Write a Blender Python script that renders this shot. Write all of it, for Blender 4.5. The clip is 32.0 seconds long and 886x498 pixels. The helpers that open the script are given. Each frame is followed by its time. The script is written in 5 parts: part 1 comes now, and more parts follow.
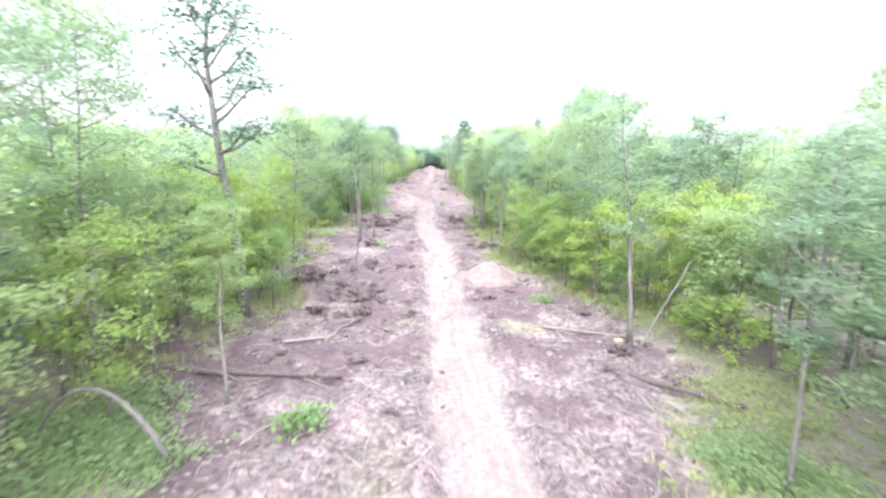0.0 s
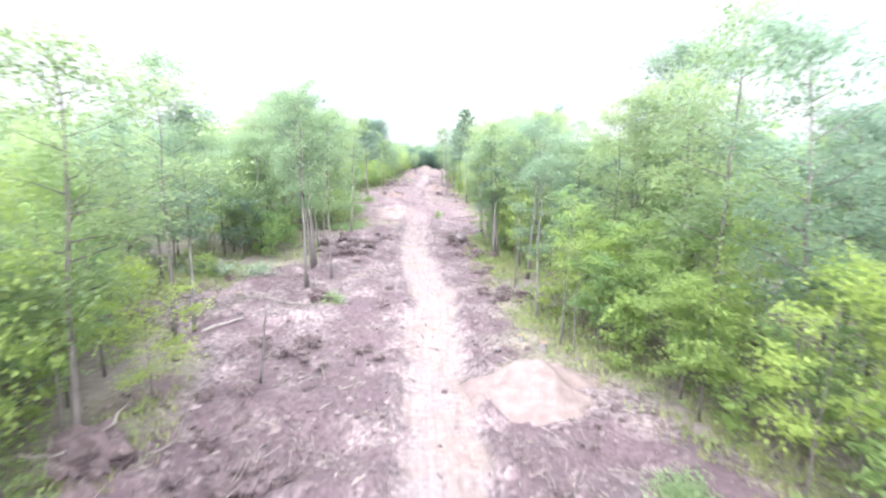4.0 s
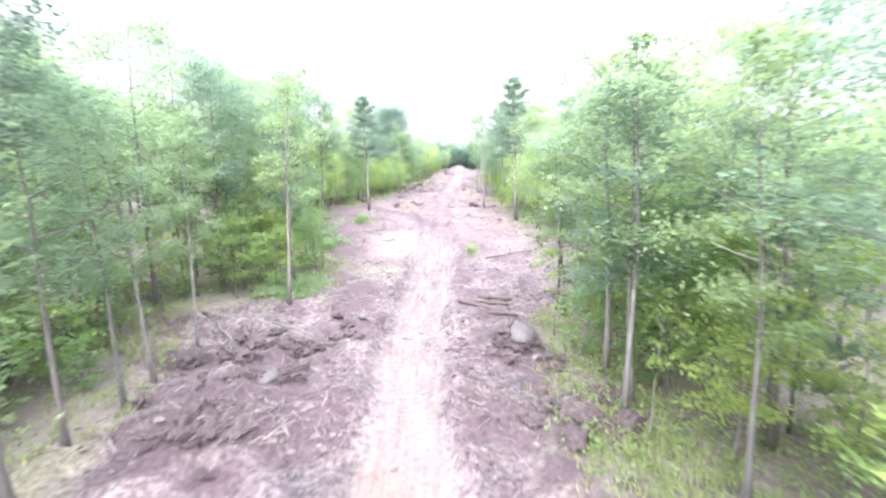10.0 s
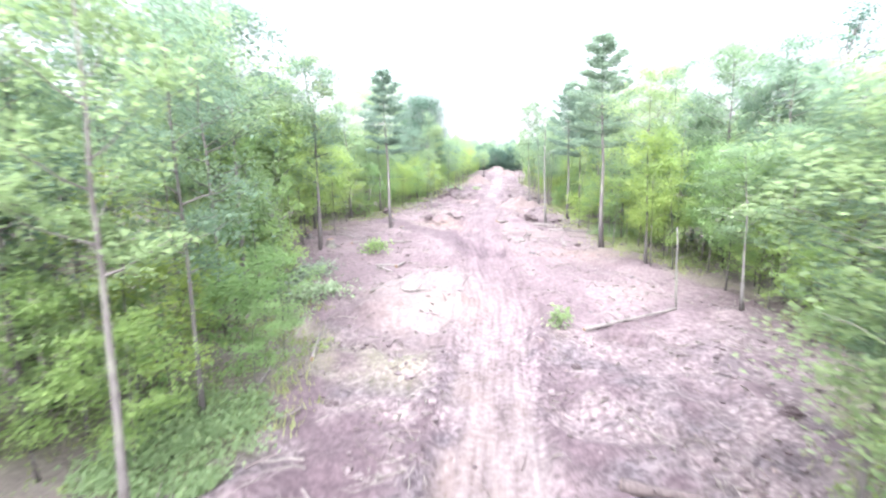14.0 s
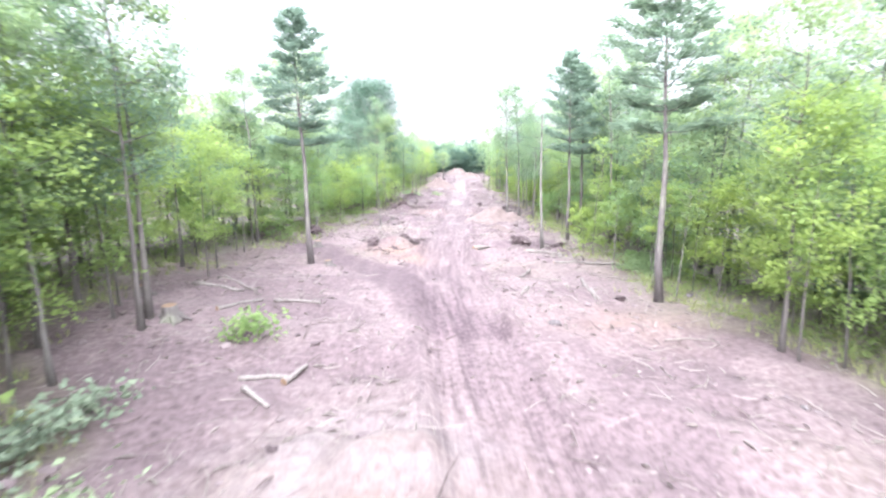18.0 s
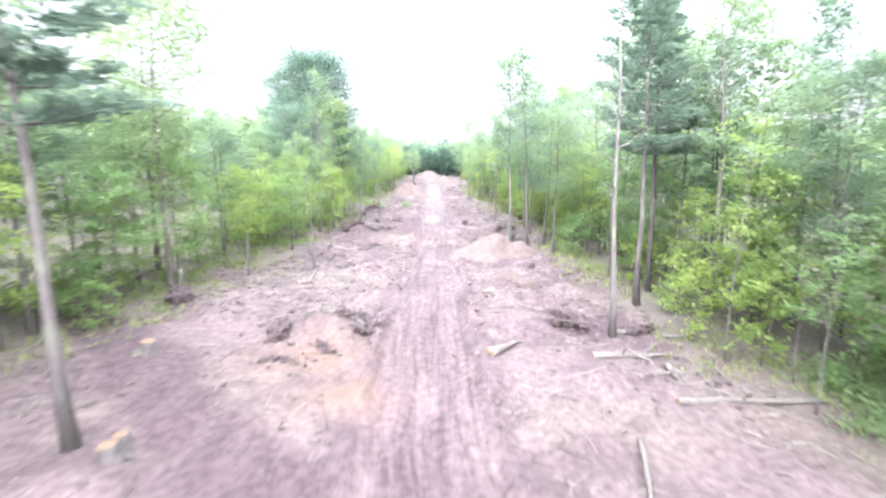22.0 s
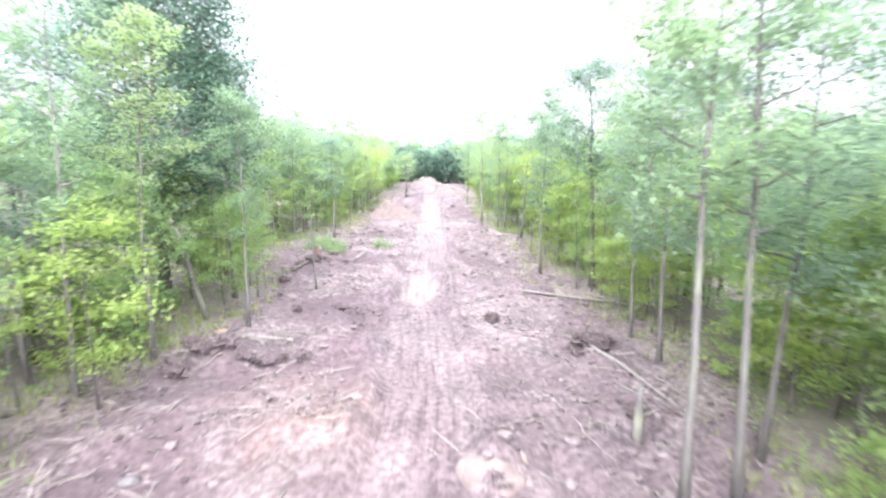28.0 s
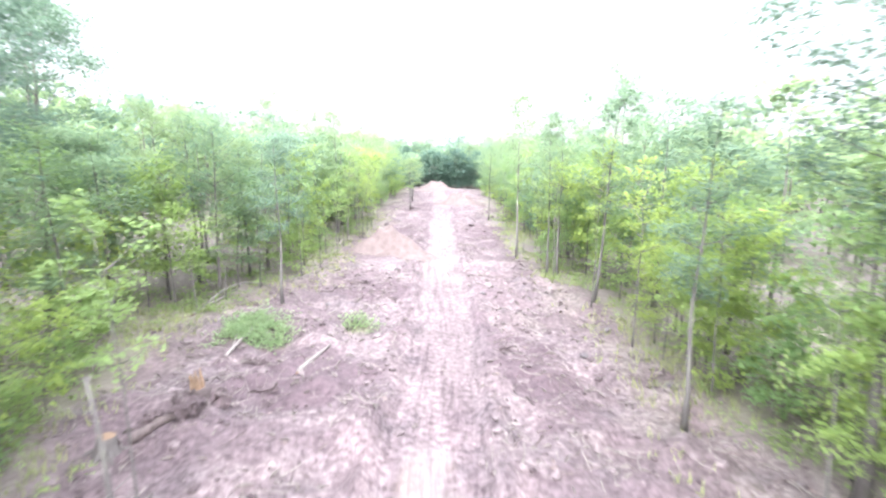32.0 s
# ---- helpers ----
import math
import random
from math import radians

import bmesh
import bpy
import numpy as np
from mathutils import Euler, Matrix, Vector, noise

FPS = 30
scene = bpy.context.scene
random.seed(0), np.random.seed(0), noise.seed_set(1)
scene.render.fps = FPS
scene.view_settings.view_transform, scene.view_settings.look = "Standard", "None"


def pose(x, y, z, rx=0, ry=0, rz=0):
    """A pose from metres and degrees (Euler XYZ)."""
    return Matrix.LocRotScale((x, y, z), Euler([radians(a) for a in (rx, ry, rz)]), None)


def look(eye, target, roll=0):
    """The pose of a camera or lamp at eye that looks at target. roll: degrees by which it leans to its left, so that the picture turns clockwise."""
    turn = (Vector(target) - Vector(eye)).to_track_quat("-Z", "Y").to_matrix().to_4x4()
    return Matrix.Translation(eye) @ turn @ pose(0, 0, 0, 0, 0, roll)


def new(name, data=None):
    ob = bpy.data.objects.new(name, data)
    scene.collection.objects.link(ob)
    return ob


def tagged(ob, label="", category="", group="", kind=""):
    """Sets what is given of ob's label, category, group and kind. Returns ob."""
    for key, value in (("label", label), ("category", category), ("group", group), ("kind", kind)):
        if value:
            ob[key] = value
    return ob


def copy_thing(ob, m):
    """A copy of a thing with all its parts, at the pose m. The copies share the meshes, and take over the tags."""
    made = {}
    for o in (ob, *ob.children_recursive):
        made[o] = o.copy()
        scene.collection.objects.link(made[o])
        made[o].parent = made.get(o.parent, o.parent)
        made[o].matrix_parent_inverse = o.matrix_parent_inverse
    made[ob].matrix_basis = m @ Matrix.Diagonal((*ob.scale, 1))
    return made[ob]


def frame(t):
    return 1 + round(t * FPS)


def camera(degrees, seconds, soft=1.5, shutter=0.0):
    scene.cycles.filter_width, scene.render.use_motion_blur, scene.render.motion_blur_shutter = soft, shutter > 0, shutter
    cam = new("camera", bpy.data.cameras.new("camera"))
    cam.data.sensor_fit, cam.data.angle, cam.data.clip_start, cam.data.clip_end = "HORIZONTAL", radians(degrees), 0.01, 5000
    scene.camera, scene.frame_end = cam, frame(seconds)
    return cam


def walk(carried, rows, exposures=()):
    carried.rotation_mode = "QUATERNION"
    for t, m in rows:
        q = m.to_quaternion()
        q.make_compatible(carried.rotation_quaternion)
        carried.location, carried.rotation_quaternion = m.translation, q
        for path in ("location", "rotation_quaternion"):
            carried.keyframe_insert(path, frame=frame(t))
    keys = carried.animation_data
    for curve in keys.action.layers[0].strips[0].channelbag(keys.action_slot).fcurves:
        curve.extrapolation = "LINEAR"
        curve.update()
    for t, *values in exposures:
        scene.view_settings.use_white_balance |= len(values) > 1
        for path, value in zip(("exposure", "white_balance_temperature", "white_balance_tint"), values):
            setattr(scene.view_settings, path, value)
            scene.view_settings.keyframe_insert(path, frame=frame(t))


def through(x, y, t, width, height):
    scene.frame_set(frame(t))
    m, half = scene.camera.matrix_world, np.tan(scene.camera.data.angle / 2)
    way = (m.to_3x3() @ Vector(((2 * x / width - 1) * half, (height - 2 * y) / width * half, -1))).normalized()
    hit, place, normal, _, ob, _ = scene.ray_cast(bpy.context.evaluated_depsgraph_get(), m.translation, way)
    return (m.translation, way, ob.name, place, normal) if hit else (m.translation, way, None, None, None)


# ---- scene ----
cam = camera(80.2, 32.0, soft=2.3, shutter=1.0)
METRES, EYE, TILT, LEAN, TURN = 153.06, 7.5, 0.0, 1.8, 0.0
EXPOSURE = 3.25
ROWS = [
    (0.0, 0.0, 0.0, 0.0, 0.41, -10.49, -2.22),
    (0.5, -0.0002, 0.0147, -0.0003, 0.26, -10.48, -2.2),
    (1.0, -0.0004, 0.0315, -0.0007, 0.11, -10.49, -2.2),
    (1.5, -0.0007, 0.0485, -0.0012, 0.04, -10.49, -2.17),
    (2.0, -0.0009, 0.066, -0.0016, -0.06, -10.51, -2.21),
    (2.5, -0.0011, 0.0839, -0.002, -0.13, -10.55, -2.22),
    (3.0, -0.0009, 0.1012, -0.0022, -0.11, -10.59, -2.2),
    (3.5, -0.0009, 0.1181, -0.0028, -0.1, -10.51, -2.26),
    (5.5, -0.0007, 0.1863, -0.0045, 0.35, -10.64, -1.27),
    (6.0, -0.0008, 0.2043, -0.0051, 0.36, -10.6, -1.26),
    (6.5, -0.0007, 0.2207, -0.0055, 0.4, -10.6, -1.23),
    (7.0, -0.0007, 0.2371, -0.006, 0.92, -10.6, -1.21),
    (7.5, -0.0005, 0.2534, -0.0065, 1.42, -10.61, -1.23),
    (8.0, -0.0006, 0.2696, -0.0069, 1.57, -10.6, -1.3),
    (8.5, -0.0004, 0.2857, -0.0073, 1.75, -10.63, -1.28),
    (9.0, -0.0004, 0.3018, -0.0076, 1.94, -10.64, -1.32),
    (9.5, -0.0008, 0.3175, -0.0081, 2.97, -10.63, -1.35),
    (10.0, -0.0012, 0.333, -0.0087, 3.72, -10.68, -1.34),
    (10.5, -0.0019, 0.3467, -0.0093, 4.43, -10.72, -1.3),
    (11.0, -0.0031, 0.3613, -0.0101, 7.05, -10.73, -1.27),
    (11.5, -0.0048, 0.3757, -0.0105, 7.65, -10.73, -1.33),
    (12.0, -0.007, 0.3898, -0.0109, 7.96, -10.75, -1.34),
    (12.5, -0.0096, 0.4041, -0.0113, 8.08, -10.72, -1.33),
    (13.0, -0.0122, 0.4186, -0.0117, 8.02, -10.72, -1.31),
    (13.5, -0.0151, 0.4346, -0.0121, 7.85, -10.7, -1.32),
    (14.0, -0.0182, 0.4493, -0.0128, 7.28, -10.64, -1.3),
    (14.5, -0.0209, 0.4636, -0.0134, 6.62, -10.62, -1.29),
    (15.0, -0.0229, 0.4768, -0.014, 4.82, -10.57, -1.32),
    (15.5, -0.0248, 0.4909, -0.0146, 3.97, -10.55, -1.35),
    (17.5, -0.0293, 0.5465, -0.0167, 2.72, -10.3, -1.61),
    (18.0, -0.0298, 0.5603, -0.0172, 2.6, -10.27, -1.62),
    (18.5, -0.0302, 0.5744, -0.0176, 2.55, -10.26, -1.65),
    (19.0, -0.0311, 0.5889, -0.0179, 2.42, -10.27, -1.68),
    (19.5, -0.032, 0.6041, -0.0182, 2.36, -10.27, -1.71),
    (20.0, -0.0329, 0.6183, -0.0186, 2.3, -10.23, -1.77),
    (20.5, -0.034, 0.634, -0.0187, 2.2, -10.24, -1.8),
    (21.0, -0.0353, 0.6498, -0.0185, 2.04, -10.18, -1.83),
    (21.5, -0.0364, 0.6656, -0.0182, 1.22, -10.13, -1.88),
    (22.0, -0.0372, 0.683, -0.0178, -0.74, -10.06, -1.92),
    (22.5, -0.0376, 0.7004, -0.0173, -1.45, -10.0, -1.99),
    (23.0, -0.0378, 0.7162, -0.0165, -1.79, -10.03, -2.02),
    (23.5, -0.0377, 0.7305, -0.0153, -2.02, -10.0, -2.01),
    (24.0, -0.0376, 0.7449, -0.0143, -2.29, -9.97, -2.02),
    (24.5, -0.0372, 0.7604, -0.0141, -2.4, -10.01, -1.95),
    (25.0, -0.0367, 0.7758, -0.0141, -2.5, -10.02, -1.9),
    (25.5, -0.0364, 0.7915, -0.0143, -2.57, -9.97, -1.91),
    (27.5, -0.0347, 0.8552, -0.0152, -2.06, -9.86, -1.96),
    (28.0, -0.0343, 0.8729, -0.0154, -0.59, -9.89, -1.91),
    (28.5, -0.034, 0.8875, -0.0156, -0.3, -9.93, -1.92),
    (29.0, -0.0343, 0.9045, -0.0159, -0.13, -9.96, -1.88),
    (29.5, -0.0347, 0.9175, -0.0157, -0.02, -10.0, -1.92),
    (30.0, -0.0352, 0.9343, -0.0147, 0.07, -10.03, -1.98),
    (30.5, -0.036, 0.9495, -0.0138, 0.13, -9.99, -1.94),
    (31.0, -0.0364, 0.9646, -0.0124, 0.24, -10.07, -1.87),
    (31.5, -0.0369, 0.9814, -0.0116, 0.28, -10.08, -1.85),
    (32.0, -0.0378, 0.9969, -0.0117, 0.36, -10.07, -1.89),
]
walk(cam, [(t, pose(0, 0, EYE, TILT, LEAN, TURN) @ pose(METRES * x, METRES * y, METRES * z, 90 + pitch, roll, yaw)) for t, x, y, z, yaw, pitch, roll in ROWS], exposures=[(0.0, EXPOSURE - 0.1, 6250, 10), (5.0, EXPOSURE - 0.05, 6250, 11), (11.0, EXPOSURE + 0.15, 6150, 12), (20.0, EXPOSURE + 0.07, 6150, 12), (26.0, EXPOSURE + 0.11, 6200, 11), (32.0, EXPOSURE + 0.16, 6200, 11)])


# ---- light ----
world = bpy.data.worlds.new("overcast_sky")
scene.world = world
world.use_nodes = True
wn, wl = world.node_tree.nodes, world.node_tree.links
wn.clear()
sky = wn.new("ShaderNodeTexSky")
sky.sky_type, sky.sun_disc = "NISHITA", False
sky.sun_elevation, sky.sun_rotation = radians(24), radians(187)
sky.air_density, sky.dust_density, sky.ozone_density = 1.0, 3.0, 1.0
cloud = wn.new("ShaderNodeMix")
cloud.data_type = "RGBA"
cloud.inputs[0].default_value = 0.9
# an overcast vault, brighter overhead than at the horizon
vault, up = wn.new("ShaderNodeTexCoord"), wn.new("ShaderNodeSeparateXYZ")
rise = wn.new("ShaderNodeMapRange")
rise.inputs["From Min"].default_value, rise.inputs["From Max"].default_value = 0.0, 1.0
rise.inputs["To Min"].default_value, rise.inputs["To Max"].default_value = 2.2, 12.5
rise.interpolation_type = "SMOOTHSTEP"
grey = wn.new("ShaderNodeMix")
grey.data_type, grey.blend_type = "RGBA", "MULTIPLY"
grey.inputs[0].default_value = 1.0
grey.inputs[6].default_value = (0.985, 0.995, 1.03, 1)
wl.new(vault.outputs["Generated"], up.inputs[0])
wl.new(up.outputs[2], rise.inputs[0])
wl.new(rise.outputs[0], grey.inputs[7])
wl.new(grey.outputs[2], cloud.inputs[7])
back = wn.new("ShaderNodeBackground")
back.inputs[1].default_value = 0.07
wout = wn.new("ShaderNodeOutputWorld")
wl.new(sky.outputs[0], cloud.inputs[6])
wl.new(cloud.outputs[2], back.inputs[0])
wl.new(back.outputs[0], wout.inputs[0])

sun_data = bpy.data.lights.new("sun", "SUN")
sun_data.energy, sun_data.angle, sun_data.color = 3.9, radians(100), (1.0, 0.98, 0.96)
sun = new("sun", sun_data)
sun.matrix_basis = look((-12, -95, 48), (0, 15, 0))


# ---- materials ----
def material(name, rough=0.85):
    m = bpy.data.materials.new(name)
    m.use_nodes = True
    n = m.node_tree.nodes
    b = n["Principled BSDF"]
    b.inputs["Roughness"].default_value = rough
    b.inputs["Specular IOR Level"].default_value = 0.25
    return m, n, m.node_tree.links, b


def ramp(n, links, value, stops):
    r = n.new("ShaderNodeValToRGB")
    while len(r.color_ramp.elements) < len(stops):
        r.color_ramp.elements.new(0.5)
    for e, (p, c) in zip(r.color_ramp.elements, stops):
        e.position, e.color = p, (*c, 1)
    links.new(value, r.inputs[0])
    return r.outputs[0]


def noise_tex(n, links, scale, detail=4, rough=0.6, coord=None):
    t = n.new("ShaderNodeTexNoise")
    t.inputs["Scale"].default_value, t.inputs["Detail"].default_value, t.inputs["Roughness"].default_value = scale, detail, rough
    if coord is not None:
        links.new(coord, t.inputs["Vector"])
    return t.outputs[0]


def mix(n, links, fac, a, b, blend="MIX"):
    m = n.new("ShaderNodeMix")
    m.data_type, m.blend_type = "RGBA", blend
    for sock, v in ((m.inputs[0], fac), (m.inputs[6], a), (m.inputs[7], b)):
        if isinstance(v, (int, float)):
            sock.default_value = v
        elif isinstance(v, tuple):
            sock.default_value = (*v, 1)
        else:
            links.new(v, sock)
    return m.outputs[2]


def bump(n, links, b, height, strength, dist):
    k = n.new("ShaderNodeBump")
    k.inputs["Strength"].default_value, k.inputs["Distance"].default_value = strength, dist
    links.new(height, k.inputs["Height"])
    links.new(k.outputs[0], b.inputs["Normal"])


def leaf_material(name, dark, mid, light, through=0.35):
    m, n, links, b = material(name, 0.75)
    b.inputs["Specular IOR Level"].default_value = 0.15
    info, geo = n.new("ShaderNodeObjectInfo"), n.new("ShaderNodeNewGeometry")
    tree = ramp(n, links, info.outputs["Random"], [(0.0, dark), (0.45, mid), (1.0, light)])
    leaf = ramp(n, links, geo.outputs["Random Per Island"], [(0.0, (0.86, 0.88, 0.86)), (0.6, (1.0, 1.0, 1.0)), (1.0, (1.14, 1.1, 1.03))])
    col = mix(n, links, 1.0, tree, leaf, "MULTIPLY")
    links.new(col, b.inputs["Base Color"])
    tr = n.new("ShaderNodeBsdfTranslucent")
    links.new(col, tr.inputs[0])
    sh = n.new("ShaderNodeMixShader")
    sh.inputs[0].default_value = through
    links.new(b.outputs[0], sh.inputs[1])
    links.new(tr.outputs[0], sh.inputs[2])
    links.new(sh.outputs[0], n["Material Output"].inputs[0])
    return m


def bark_material(name, a, c, scale=5.0):
    m, n, links, b = material(name, 0.9)
    co = n.new("ShaderNodeTexCoord").outputs["Object"]
    mp = n.new("ShaderNodeMapping")
    mp.inputs["Scale"].default_value = (1, 1, 0.22)
    links.new(co, mp.inputs[0])
    v = noise_tex(n, links, scale * 3, 5, 0.65, mp.outputs[0])
    base = ramp(n, links, v, [(0.3, a), (0.7, c)])
    moss = noise_tex(n, links, 0.9, 3, 0.5, co)
    f = ramp(n, links, moss, [(0.5, (0, 0, 0)), (0.7, (0.5, 0.5, 0.5))])
    base = mix(n, links, f, base, (0.2, 0.22, 0.16))
    info = n.new("ShaderNodeObjectInfo")
    base = mix(n, links, 1.0, base, ramp(n, links, info.outputs["Random"], [(0, (0.75, 0.74, 0.74)), (1, (1.2, 1.18, 1.16))]), "MULTIPLY")
    links.new(base, b.inputs["Base Color"])
    bump(n, links, b, v, 0.6, 0.02)
    return m


def plain_material(name, a, c, scale, rough=0.9, dist=0.02):
    m, n, links, b = material(name, rough)
    co = n.new("ShaderNodeTexCoord").outputs["Object"]
    v = noise_tex(n, links, scale, 6, 0.65, co)
    base = ramp(n, links, v, [(0.3, a), (0.7, c)])
    info, geo = n.new("ShaderNodeObjectInfo"), n.new("ShaderNodeNewGeometry")
    var = mix(n, links, 0.5, info.outputs["Random"], geo.outputs["Random Per Island"])
    base = mix(n, links, 1.0, base, ramp(n, links, var, [(0.2, (0.72, 0.72, 0.72)), (0.8, (1.15, 1.15, 1.15))]), "MULTIPLY")
    links.new(base, b.inputs["Base Color"])
    bump(n, links, b, v, 0.7, dist)
    return m


LEAF = leaf_material("broad_leaves", (0.155, 0.225, 0.175), (0.2, 0.282, 0.174), (0.25, 0.328, 0.162), 0.68)
LEAF_YOUNG = leaf_material("young_leaves", (0.2, 0.308, 0.146), (0.245, 0.342, 0.134), (0.305, 0.388, 0.116), 0.68)
LEAF_DARK = leaf_material("shaded_leaves", (0.15, 0.222, 0.178), (0.19, 0.268, 0.175), (0.234, 0.31, 0.162), 0.68)
LEAF_GREY = leaf_material("grey_green_leaves", (0.105, 0.16, 0.132), (0.128, 0.19, 0.14), (0.152, 0.22, 0.142), 0.55)
# darker leaf colour: paints the shade of the wood that closes the clearing
LEAF_END_SHADE = leaf_material("end_shade_leaves", (0.085, 0.14, 0.118), (0.095, 0.155, 0.124), (0.11, 0.172, 0.13), 0.5)
LEAF_UNDER = leaf_material("herb_leaves", (0.12, 0.175, 0.085), (0.15, 0.205, 0.09), (0.19, 0.24, 0.095), 0.45)
LEAF_OAK = leaf_material("oak_leaves", (0.085, 0.145, 0.115), (0.092, 0.155, 0.118), (0.1, 0.165, 0.12), 0.5)
LEAF_PALE = leaf_material("wilted_leaves", (0.16, 0.2, 0.15), (0.2, 0.25, 0.19), (0.2, 0.27, 0.13))
NEEDLE = leaf_material("pine_needles", (0.135, 0.195, 0.16), (0.155, 0.22, 0.17), (0.175, 0.24, 0.175), 0.4)
GRASS = leaf_material("grass_blades", (0.2, 0.225, 0.11), (0.225, 0.25, 0.115), (0.26, 0.275, 0.125), 0.4)
BARK = bark_material("grey_brown_bark", (0.062, 0.055, 0.056), (0.125, 0.115, 0.116))
BARK_PALE = bark_material("pale_grey_bark", (0.07, 0.065, 0.067), (0.132, 0.125, 0.125), 3.0)
BARK_PINE = bark_material("pine_bark", (0.05, 0.044, 0.047), (0.11, 0.1, 0.105), 4.0)
WOOD = plain_material("weathered_dead_wood", (0.1, 0.085, 0.083), (0.19, 0.168, 0.163), 9.0)
WOOD_DARK = plain_material("damp_dead_wood", (0.045, 0.035, 0.036), (0.115, 0.092, 0.094), 9.0)
LOG_WOOD = plain_material("grey_log_wood", (0.1, 0.088, 0.088), (0.19, 0.17, 0.166), 9.0)
CUT = plain_material("fresh_cut_wood", (0.14, 0.09, 0.06), (0.215, 0.15, 0.11), 14.0)
SOIL_DARK = plain_material("dark_root_soil", (0.026, 0.019, 0.021), (0.095, 0.072, 0.079), 6.0, 0.95, 0.05)
SOIL = plain_material("turned_soil", (0.09, 0.07, 0.077), (0.19, 0.155, 0.163), 5.0, 0.95, 0.04)
SAND = plain_material("dug_sandy_soil", (0.082, 0.062, 0.062), (0.136, 0.107, 0.106), 2.2, 0.95, 0.06)
STONE = plain_material("field_stone", (0.055, 0.048, 0.052), (0.105, 0.093, 0.1), 4.0, 0.8, 0.03)


def ground_material():
    m, n, links, b = material("cleared_ground", 0.95)
    co = n.new("ShaderNodeTexCoord").outputs["Object"]
    ax, ay = n.new("ShaderNodeAttribute"), n.new("ShaderNodeAttribute")
    ax.attribute_name, ay.attribute_name = "cover", "earth"
    one, two = n.new("ShaderNodeSeparateColor"), n.new("ShaderNodeSeparateColor")
    links.new(ax.outputs["Color"], one.inputs[0])
    links.new(ay.outputs["Color"], two.inputs[0])
    big, fine = noise_tex(n, links, 0.55, 6, 0.62, co), noise_tex(n, links, 4.5, 8, 0.7, co)
    grit = noise_tex(n, links, 17.0, 6, 0.7, co)
    soil = ramp(n, links, fine, [(0.3, (0.04, 0.031, 0.036)), (0.47, (0.105, 0.084, 0.092)), (0.66, (0.238, 0.204, 0.214))])
    soil = mix(n, links, 1.0, soil, ramp(n, links, big, [(0.34, (0.52, 0.52, 0.55)), (0.66, (1.16, 1.1, 1.08))]), "MULTIPLY")
    litter = ramp(n, links, fine, [(0.3, (0.082, 0.07, 0.066)), (0.6, (0.16, 0.138, 0.13)), (0.8, (0.235, 0.204, 0.193))])
    green = ramp(n, links, grit, [(0.3, (0.12, 0.135, 0.06)), (0.7, (0.2, 0.22, 0.1))])
    pale = ramp(n, links, fine, [(0.28, (0.1, 0.082, 0.085)), (0.45, (0.143, 0.123, 0.124)), (0.7, (0.178, 0.158, 0.158))])
    pale = mix(n, links, 1.0, pale, ramp(n, links, big, [(0.36, (1.03, 0.93, 0.86)), (0.62, (1.0, 1.0, 1.02))]), "MULTIPLY")
    dark = ramp(n, links, fine, [(0.3, (0.037, 0.026, 0.0315)), (0.7, (0.106, 0.0755, 0.088))])
    rust = ramp(n, links, fine, [(0.3, (0.112, 0.074, 0.062)), (0.7, (0.178, 0.123, 0.106))])
    even = ramp(n, links, fine, [(0.3, (0.074, 0.052, 0.058)), (0.52, (0.125, 0.095, 0.102)), (0.72, (0.172, 0.132, 0.138))])
    soil = mix(n, links, two.outputs[2], soil, even)
    col = mix(n, links, two.outputs[0], soil, litter)
    gf = n.new("ShaderNodeMath")
    gf.operation, gf.use_clamp = "MULTIPLY", True
    gr = ramp(n, links, grit, [(0.38, (0, 0, 0)), (0.58, (1, 1, 1))])
    links.new(one.outputs[1], gf.inputs[0])
    links.new(gr, gf.inputs[1])
    col = mix(n, links, gf.outputs[0], col, green)
    col = mix(n, links, one.outputs[2], col, dark)
    col = mix(n, links, two.outputs[1], col, rust)
    col = mix(n, links, one.outputs[0], col, pale)
    way = n.new("ShaderNodeAttribute")
    way.attribute_name = "way"
    split, flat_way = n.new("ShaderNodeSeparateXYZ"), n.new("ShaderNodeCombineXYZ")
    links.new(way.outputs["Vector"], split.inputs[0])
    links.new(split.outputs[0], flat_way.inputs[0])
    links.new(split.outputs[1], flat_way.inputs[1])
    lines = noise_tex(n, links, 4.2, 5, 0.62, flat_way.outputs[0])
    lines = ramp(n, links, lines, [(0.34, (0.6, 0.57, 0.6)), (0.52, (0.98, 0.97, 0.98)), (0.68, (1.2, 1.18, 1.18))])
    lined = mix(n, links, 1.0, col, lines, "MULTIPLY")
    col = mix(n, links, split.outputs[2], col, lined)
    links.new(col, b.inputs["Base Color"])
    h = n.new("ShaderNodeMath")
    h.operation = "ADD"
    links.new(fine, h.inputs[0])
    links.new(grit, h.inputs[1])
    bump(n, links, b, h.outputs[0], 0.8, 0.06)
    return m


# ---- land form ----
rng = np.random.default_rng(7)
LATTICE = rng.random((256, 256))


def vnoise(x, y, size, k=0):
    x, y = np.asarray(x, float) / size + 37.3 * k + 300, np.asarray(y, float) / size + 11.7 * k + 300
    xi, yi = np.floor(x).astype(int), np.floor(y).astype(int)
    u, v = x - xi, y - yi
    u, v = u * u * (3 - 2 * u), v * v * (3 - 2 * v)
    g = lambda a, b: LATTICE[a % 256, b % 256]
    return (g(xi, yi) * (1 - u) + g(xi + 1, yi) * u) * (1 - v) + (g(xi, yi + 1) * (1 - u) + g(xi + 1, yi + 1) * u) * v - 0.5


